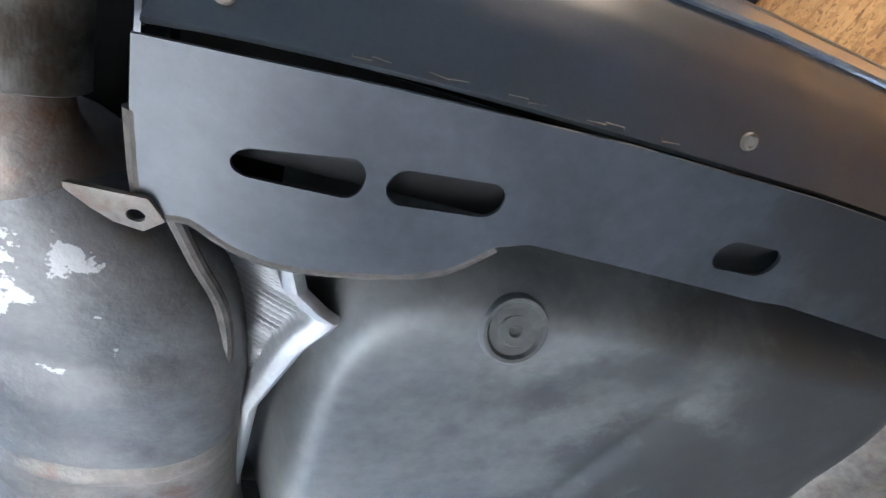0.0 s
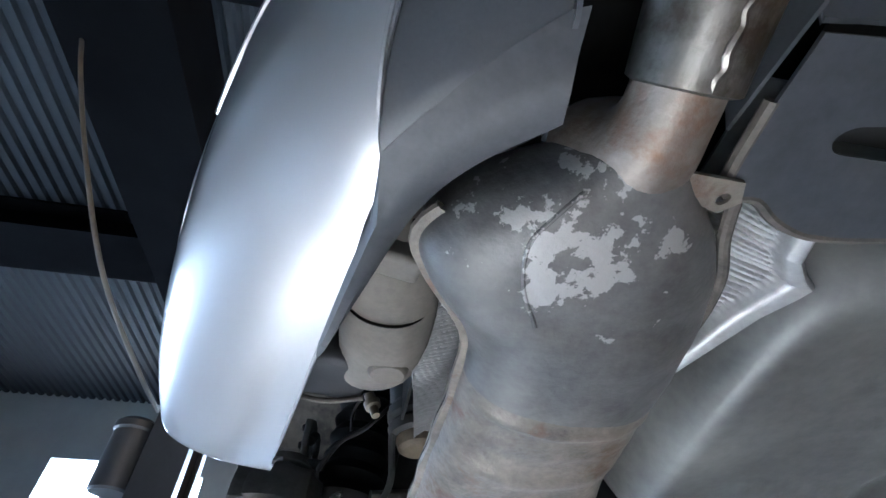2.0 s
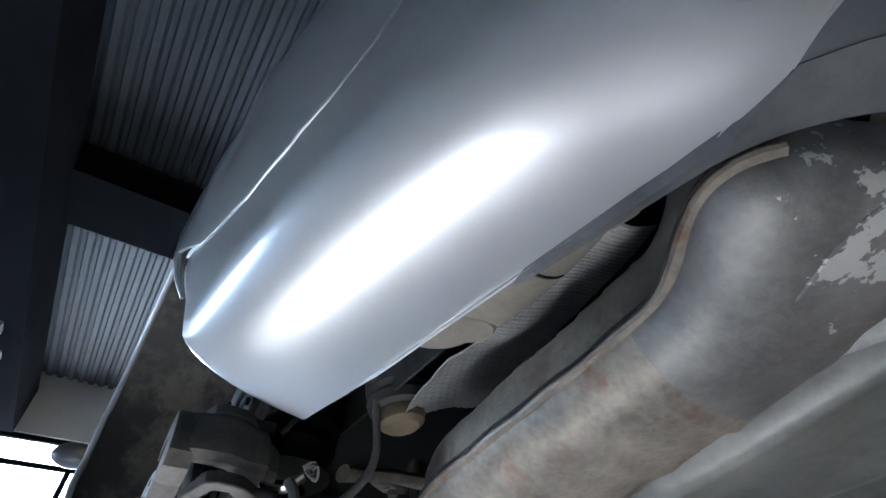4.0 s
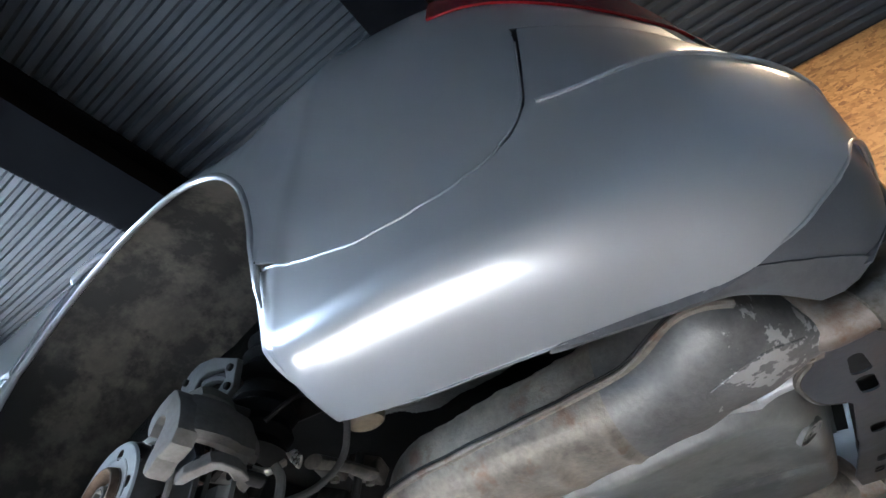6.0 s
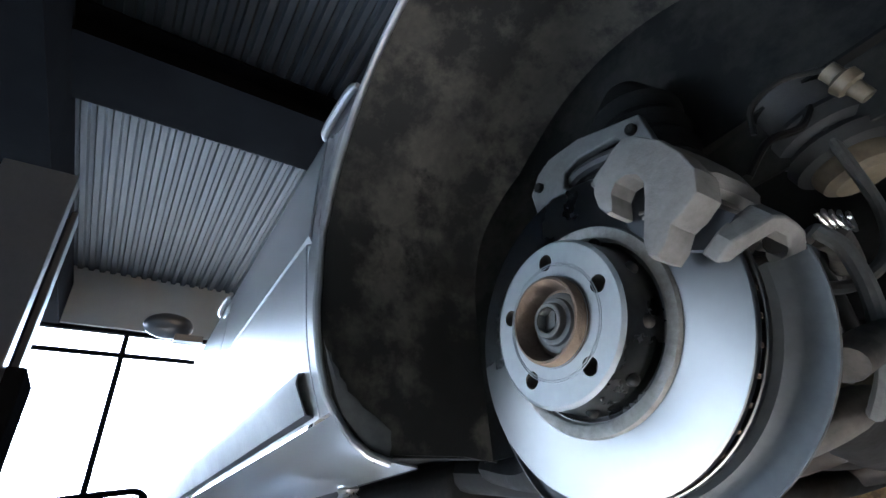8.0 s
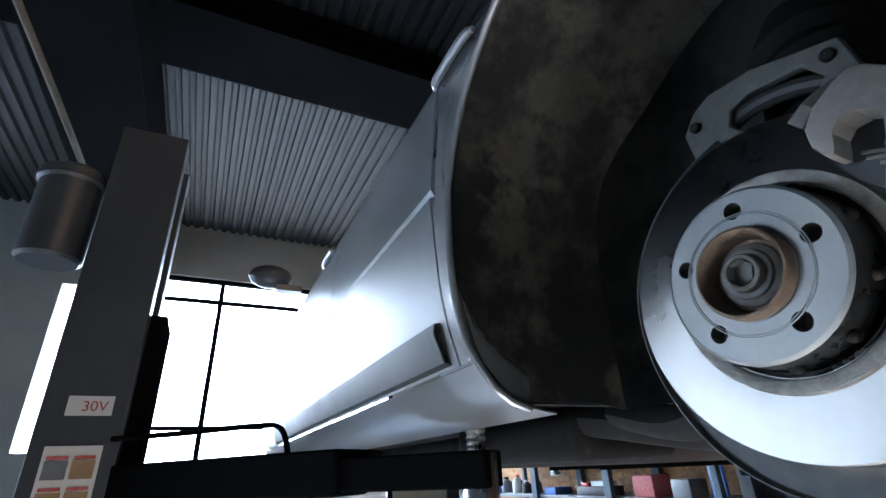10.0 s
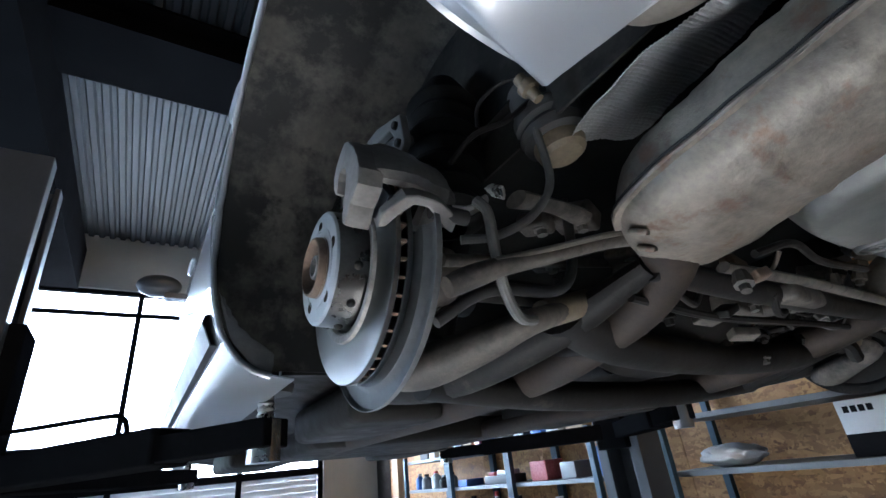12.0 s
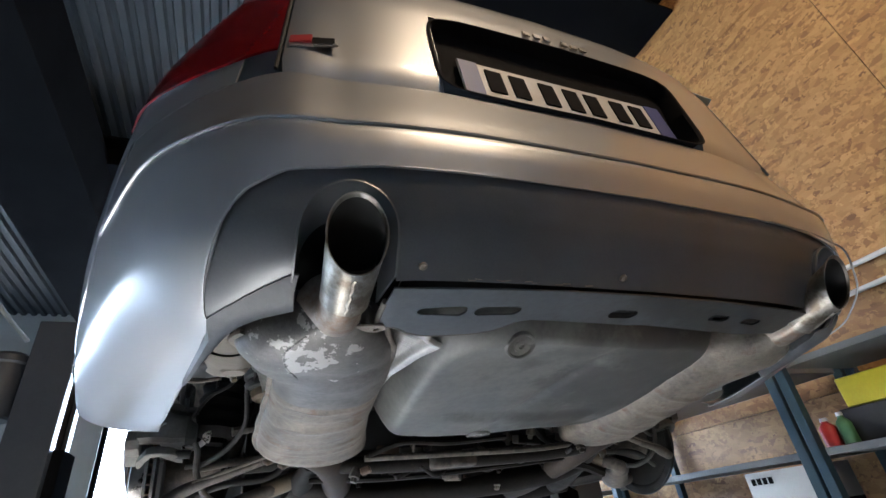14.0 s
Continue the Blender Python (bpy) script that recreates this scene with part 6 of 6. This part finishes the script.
lathe(bm, [(-0.006, 0.0004), (-0.006, 0.020), (-0.002, 0.024), (0.006, 0.026)], (-0.605, -0.47, 1.612), (0, 0, 1), 24)
part("canister_cap", bm, BEIGE, canister)
bm = bmesh.new()
rounded(bm, (-0.672, -0.40, 1.660), (0.10, 0.13, 0.06), 12, (6, 0), 0.015)
part("bumper_bracket", bm, BLACK_PLASTIC, car, "black plastic bumper bracket")
bm = bmesh.new()
tube(bm, [(-0.715, -0.34, 1.634), (-0.68, -0.345, 1.628), (-0.63, -0.36, 1.630)], 0.004, 8, 4)
part("bracket_rim", bm, ARM, car)
bm = bmesh.new()
rows = []
for i in range(321):
    t = i / 320
    y = -0.64 + 0.43 * t
    row = []
    for k in range(41):
        s = k / 40
        x = -0.600 + 0.06 * t + (0.12 + 0.05 * t) * s
        stamp = 0.0010 * (math.sin(2 * math.pi * y / 0.006) + 0.8 * math.sin(2 * math.pi * x / 0.006))
        wave = 0.012 * noise.noise(Vector((x * 14, y * 14, 0))) + 0.008 * math.sin(11 * t) * (1 - s)
        row.append((x, y, 1.628 + 0.012 * t + 0.055 * s ** 0.8 + wave + stamp))
    rows.append(row)
sheet(bm, rows)
part("heat_shield", bm, SHIELD, car, "ribbed aluminium heat shield", thick=0.001)

# hanging strap and pale end cap of the sill
bm = bmesh.new()
tube(bm, [(-0.525, 0.46, 1.515), (-0.523, 0.475, 1.49), (-0.52, 0.48, 1.45), (-0.528, 0.475, 1.425)], 0.016, 8, 4, True, 0.15)
part("strap", bm, MUFFLER, car, "grey hanging strap")
for sx in (-1, 1):
    bm = bmesh.new()
    rows = []
    for i in range(17):
        z = 1.438 + 0.162 * i / 16
        xo = curve_at([(1.438, 0.792), (1.447, 0.82), (1.465, 0.845), (1.486, 0.861), (1.52, 0.875), (1.566, 0.887), (1.60, 0.893)], z)
        xi = min(xo - 0.001, curve_at([(1.438, 0.79), (1.46, 0.785), (1.477, 0.784), (1.49, 0.797), (1.505, 0.822), (1.53, 0.850), (1.56, 0.868), (1.60, 0.890)], z) + 0.002 * math.sin(3 * i))
        rows.append([(sx * xo, 0.352, z), (sx * (xo + xi) / 2, 0.349, z), (sx * xi, 0.353, z)])
    sheet(bm, rows)
    part("sill_cap", bm, CAP, car, "grey plastic sill end", thick=0.003)


# ---- lift ----
def lift_post(sx, x, y):
    top = 2.44
    lift = thing("lift_post", "dark grey two-post lift column with swing arms", "lift", (x, y, FLOOR_Z), "lift columns")
    bm = bmesh.new()
    w, d = 0.19, 0.30
    # C-section open towards the car
    sec = [(0.095, -d / 2), (0.095, d / 2), (-0.095, d / 2), (-0.095, d / 2 - 0.07), (-0.075, d / 2 - 0.07), (-0.075, d / 2 - 0.02), (0.075, d / 2 - 0.02), (0.075, -d / 2 + 0.02), (-0.075, -d / 2 + 0.02), (-0.075, -d / 2 + 0.07), (-0.095, -d / 2 + 0.07), (-0.095, -d / 2)]
    ends = [[bm.verts.new((x + sx * a, y + b, z)) for a, b in sec] for z in (FLOOR_Z, top)]
    for k in range(12):
        bm.faces.new((ends[0][k], ends[0][(k + 1) % 12], ends[1][(k + 1) % 12], ends[1][k]))
    for ring in ends:
        bm.faces.new(ring)
    part("column", bm, POST, lift, bevel=0.004)
    bm = bmesh.new()
    box(bm, (x, y, FLOOR_Z + 0.01), (0.5, 0.6, 0.02))
    part("base_plate", bm, POST, lift, bevel=0.004)
    bm = bmesh.new()
    box(bm, (x - sx * 0.06, y, 1.55), (0.16, 0.20, 0.55))
    part("carriage", bm, BEAM, lift, bevel=0.006)
    return lift


left_post = lift_post(-1, -1.475, 1.49)
right_post = lift_post(1, 1.46, 1.45)


def plaque(name, x0, x1, z0, z1, y, material, parent, label=""):
    bm = bmesh.new()
    box(bm, ((x0 + x1) / 2, y, (z0 + z1) / 2), (x1 - x0, 0.0012, z1 - z0))
    return part(name, bm, material, parent, label)


# voltage sticker on the column's face
sticker = plaque("sticker", -1.515, -1.414, 1.532, 1.581, 1.3392, WHITE, left_post, "white voltage sticker with red figures")
words = bpy.data.curves.new("lettering", "FONT")
words.body, words.size, words.align_x, words.extrude = "30V", 0.036, "CENTER", 0.0003
writer = bpy.data.objects.new("lettering", words)
flat = bpy.data.meshes.new_from_object(writer)
bpy.data.objects.remove(writer)
bm = bmesh.new()
bm.from_mesh(flat)
bpy.data.meshes.remove(flat)
bm.transform(Matrix.Translation((-1.454, 1.3380, 1.5435)) @ Matrix.Rotation(radians(90), 4, "X"))
part("lettering", bm, RED, sticker)


def arm(lift, root, tip, label):
    """A telescopic arm: outer box, inner box, screw pad."""
    a, b = Vector(root), Vector(tip)
    d = (b - a)
    turn = math.degrees(math.atan2(d.y, d.x))
    m = a + d * 0.36
    bm = bmesh.new()
    box(bm, m, (d.length * 0.76, 0.11, 0.085), turn)
    outer = part("swing_arm", bm, BEAM, lift, label, bevel=0.006)
    bm = bmesh.new()
    box(bm, a + d * 0.78, (d.length * 0.5, 0.08, 0.06), turn)
    part("arm_extension", bm, BEAM, lift, bevel=0.004)
    bm = bmesh.new()
    lathe(bm, [(-0.055, 0.0004), (-0.055, 0.035), (0.03, 0.035), (0.03, 0.019)] + [(0.03 + 0.006 * k, 0.019 - 0.003 * (k % 2)) for k in range(1, 10)] + [(0.09, 0.03), (0.09, 0.0004)], b, (0, 0, 1), 24)
    part("pad_screw", bm, STEEL, lift, "bright threaded pad screw")
    bm = bmesh.new()
    lathe(bm, [(0.085, 0.0004), (0.085, 0.055), (0.105, 0.06), (0.11, 0.055), (0.11, 0.0004)], b, (0, 0, 1), 24)
    part("lift_pad", bm, RUBBER, lift, "black rubber lift pad")


arm(left_post, (-1.38, 1.42, 1.375), (-0.745, 0.59, 1.362), "dark swing arm under the sill")
arm(left_post, (-1.38, 1.56, 1.375), (-0.745, 2.3, 1.362), "dark swing arm under the sill")
arm(right_post, (1.37, 1.38, 1.375), (0.745, 0.59, 1.362), "dark swing arm under the sill")
arm(right_post, (1.37, 1.52, 1.375), (0.745, 2.3, 1.362), "dark swing arm under the sill")
# bent guard rod on the arm
bm = bmesh.new()
tube(bm, [(-1.40, 1.34, 1.475), (-1.25, 1.26, 1.48), (-1.08, 1.12, 1.485), (-1.02, 1.07, 1.475), (-1.0, 1.03, 1.40)], 0.007, 8, 5)
part("guard_rod", bm, BEAM, left_post)
# power unit
bm = bmesh.new()
lathe(bm, [(-0.15, 0.0004), (-0.15, 0.075), (-0.14, 0.085), (0.11, 0.085), (0.12, 0.095), (0.15, 0.095), (0.17, 0.07), (0.17, 0.0004)], (-1.685, 1.46, 2.13), (0, 0, 1), 32)
part("motor", bm, POST, left_post, "dark electric motor of the lift")
# instruction sign
bm = bmesh.new()
box(bm, (-1.475, 1.336, 1.24), (0.12, 0.004, 0.44))
sign = part("instruction_sign", bm, WHITE, left_post, "printed instruction sign with small pictures")
for r in range(6):
    for k in range(2):
        bm = bmesh.new()
        box(bm, (-1.503 + 0.056 * k, 1.3325, 1.405 - 0.070 * r), (0.048, 0.003, 0.042))
        part("picture_field", bm, CARD if (r + k) % 3 else SHELF, sign)
        bm = bmesh.new()
        box(bm, (-1.503 + 0.056 * k, 1.3325, 1.433 - 0.070 * r), (0.044, 0.003, 0.008))
        part("caption_bar", bm, PINK, sign)


# ---- shelves along the right wall ----
SHELF_X0, SHELF_X1 = 1.80, 2.36


def shelf_unit(y0, y1, levels):
    unit = thing("shelf_unit", "blue steel shelf unit with grey boards against the wall", "shelf", ((SHELF_X0 + SHELF_X1) / 2, (y0 + y1) / 2, FLOOR_Z), "shelf units")
    for y in (y0, y1):
        for x in (SHELF_X0, SHELF_X1):
            bm = bmesh.new()
            box(bm, (x, y, (FLOOR_Z + max(levels) + 0.06) / 2), (0.045, 0.045, max(levels) + 0.06 - FLOOR_Z))
            part("upright", bm, BLUE, unit, bevel=0.003)
    for z in levels:
        bm = bmesh.new()
        box(bm, ((SHELF_X0 + SHELF_X1) / 2, (y0 + y1) / 2, z), (SHELF_X1 - SHELF_X0 - 0.03, y1 - y0 - 0.02, 0.03))
        part("shelf_board", bm, SHELF, unit, bevel=0.002)
    return unit


shelf_unit(2.05, 3.01, (0.30, 0.72, 1.10, 1.40))
shelf_unit(3.04, 4.00, (0.30, 0.72, 1.10, 1.40))
shelf_unit(4.03, 5.00, (0.30, 0.72, 1.10, 1.40))
shelf_unit(0.12, 1.46, (0.30, 0.72, 1.10, 1.40, 1.79))
shelf_unit(-1.24, 0.06, (0.30, 0.72, 1.10, 1.40, 1.79))


def carton(name, c, s, material, label, category="box", turn=0.0):
    bm = bmesh.new()
    rounded(bm, c, s, turn, (0, 0), min(s) * 0.06)
    return tagged(part(name, bm, material), label, category)


def bottle(x, y, z, r, h, material, cap, label):
    """A shouldered bottle with a screw cap, standing on a shelf."""
    ob = thing("bottle", label, "bottle", (x, y, z))
    bm = bmesh.new()
    lathe(bm, [(0.0, 0.0004), (0.0, r * 0.92), (h * 0.03, r), (h * 0.62, r), (h * 0.72, r * 0.82), (h * 0.82, r * 0.42), (h * 0.90, r * 0.38), (h * 0.90, 0.0004)], (x, y, z), (0, 0, 1), 20)
    part("bottle_body", bm, material, ob)
    bm = bmesh.new()
    lathe(bm, [(h * 0.88, 0.0004), (h * 0.88, r * 0.46), (h, r * 0.44), (h, 0.0004)], (x, y, z), (0, 0, 1), 16)
    part("cap", bm, cap, ob)
    return ob


TOP = 0.0155
# white carton with a dark lower band
z = 1.10 + TOP
big_box = thing("carton", "white carton with a dark lower band on the shelf", "box", (2.03, 0.36, z))
bm = bmesh.new()
rounded(bm, (2.03, 0.36, z + 0.175), (0.30, 0.35, 0.15), 0, (0, 0), 0.004)
part("upper_half", bm, WHITE, big_box)
bm = bmesh.new()
rounded(bm, (2.03, 0.36, z + 0.05), (0.302, 0.352, 0.10), 0, (0, 0), 0.004)
part("lower_band", bm, BLACK, big_box)
for k in range(4):
    bm = bmesh.new()
    box(bm, (1.8785, 0.495 - 0.032 * k, z + 0.208), (0.002, 0.024, 0.03))
    part("logo_bar", bm, BLACK, big_box)
for k in range(3):
    bm = bmesh.new()
    box(bm, (1.8777, 0.33 - 0.04 * k, z + 0.055), (0.002, 0.026, 0.026))
    part("symbol_bar", bm, SHELF, big_box)
# yellow lidded case on a dark case
z = 1.40 + TOP
carton("tool_case", (2.02, -0.24, z + 0.07), (0.24, 0.40, 0.14), BLACK_PLASTIC, "black plastic tool case on the shelf", "case")
carton("yellow_case", (2.02, -0.20, z + 0.205), (0.22, 0.24, 0.125), YELLOW, "yellow plastic case on top of a black case", "case")
for i, (y, m, r, h, cp) in enumerate(((0.02, RED, 0.035, 0.12, WHITE), (-0.055, GREEN, 0.03, 0.13, WHITE), (-0.50, GREEN, 0.04, 0.17, BLACK), (-0.60, RED, 0.04, 0.15, WHITE), (-0.72, YELLOW, 0.05, 0.12, BLACK), (-0.85, GREEN, 0.04, 0.16, RED))):
    bottle(1.87, y, z, r, h, m, cp, "plastic workshop bottle with a screw cap on the shelf")
# round black pans and a plastic bag on the lower board
z = 1.10 + TOP
for y, r in ((-0.22, 0.13), (-0.52, 0.14)):
    bm = bmesh.new()
    lathe(bm, [(-0.06, r * 0.80), (-0.06, r), (0.05, r * 1.02), (0.06, r * 0.95), (0.03, r * 0.80)], (2.0, y, z + r * 1.02), (1, 0.12, 0), 28, True)
    tagged(part("rubber_ring", bm, RUBBER), "black rubber ring standing on the shelf", "ring")
bm = bmesh.new()
bmesh.ops.create_icosphere(bm, subdivisions=4, radius=1.0)
for v in bm.verts:
    q = v.co.copy()
    k = 1 + 0.18 * noise.noise(q * 2.4) + 0.06 * noise.noise(q * 7)
    v.co = Vector((2.0 + 0.15 * q.x * k, 1.17 + 0.18 * q.y * k, z + 0.058 + max(-0.057, 0.06 * q.z * k)))
tagged(part("plastic_bag", bm, WHITE, sharp=60), "crumpled pale plastic bag on the shelf", "bag")
# far units: small goods
carton("gift_box", (1.98, 2.75, z + 0.075), (0.2, 0.2, 0.15), PINK, "red patterned box on the shelf")
carton("canister_box", (1.98, 2.42, z + 0.06), (0.18, 0.16, 0.12), SHELF, "grey carton on the shelf")
carton("blue_sheet", (1.93, 2.14, z + 0.10), (0.03, 0.10, 0.20), BLUE_BOX, "blue plastic panel leaning on the shelf", "panel")
carton("open_tray", (1.95, 3.30, z + 0.035), (0.22, 0.34, 0.07), BLACK_PLASTIC, "black tray with small parts on the shelf", "tray")
carton("small_parts", (1.95, 3.24, z + 0.09), (0.14, 0.16, 0.035), WHITE, "white packets in the tray")
carton("red_packet", (1.92, 3.38, z + 0.085), (0.12, 0.08, 0.03), RED, "red packet in the tray")
carton("blue_tray", (1.93, 3.84, z + 0.03), (0.2, 0.16, 0.06), BLUE_BOX, "blue plastic tray on the shelf", "tray")
for y, m, r, h, cp in ((4.16, SHELF, 0.05, 0.14, BLACK), (4.34, BLACK_PLASTIC, 0.05, 0.12, WHITE), (4.50, WHITE, 0.055, 0.17, RED), (4.72, SHELF, 0.06, 0.15, BLACK), (4.88, BLUE_BOX, 0.05, 0.16, WHITE)):
    bottle(1.92, y, z, r, h, m, cp, "plastic workshop bottle with a screw cap on the shelf")
z = 0.72 + TOP
carton("orange_box", (1.93, 4.12, z + 0.125), (0.22, 0.30, 0.25), ORANGE, "orange plastic box on the lower shelf")
for y, m, r, h, cp in ((3.80, WHITE, 0.06, 0.29, BLACK), (3.62, WHITE, 0.055, 0.25, RED), (3.42, WHITE, 0.05, 0.32, RED), (3.1, GREEN, 0.06, 0.28, BLACK), (2.6, RED, 0.07, 0.26, WHITE)):
    bottle(1.92, y, z, r, h, m, cp, "tall plastic bottle with a screw cap on the lower shelf")
z = 1.40 + TOP
for i, (y, m, w, h) in enumerate(((2.2, CARD, 0.20, 0.16), (2.45, WHITE, 0.14, 0.13), (2.66, BLUE_BOX, 0.12, 0.11), (2.86, BLACK_PLASTIC, 0.16, 0.18), (3.16, WHITE, 0.12, 0.15), (3.34, BLUE_BOX, 0.10, 0.10), (3.5, RED, 0.10, 0.12), (3.68, CARD, 0.16, 0.14), (3.88, SHELF, 0.12, 0.10), (4.15, CARD, 0.2, 0.17), (4.4, WHITE, 0.12, 0.12), (4.6, BLACK_PLASTIC, 0.16, 0.14))):
    carton("small_box", (1.93, y, z + h / 2), (0.2, w, h), m, "small box among goods on the shelf", "box", 6 * (i % 3 - 1))
# pine post at the end of the shelves
slab("wood_post", (1.86, 5.28, 2.3), (0.14, 0.16, 5.3), WOOD, "bare pine post beside the shelves", "post")


# hydraulic hose from the girder down to the column's head
bm = bmesh.new()
tube(bm, [(-2.52, 0.50, 4.12), (-2.42, 0.58, 3.85), (-2.18, 0.76, 3.30), (-1.94, 1.0, 2.80), (-1.80, 1.45, 2.56), (-1.76, 1.79, 2.50)], 0.012, 10, 6)
part("hydraulic_hose", bm, BEIGE, left_post, "pale hydraulic hose")
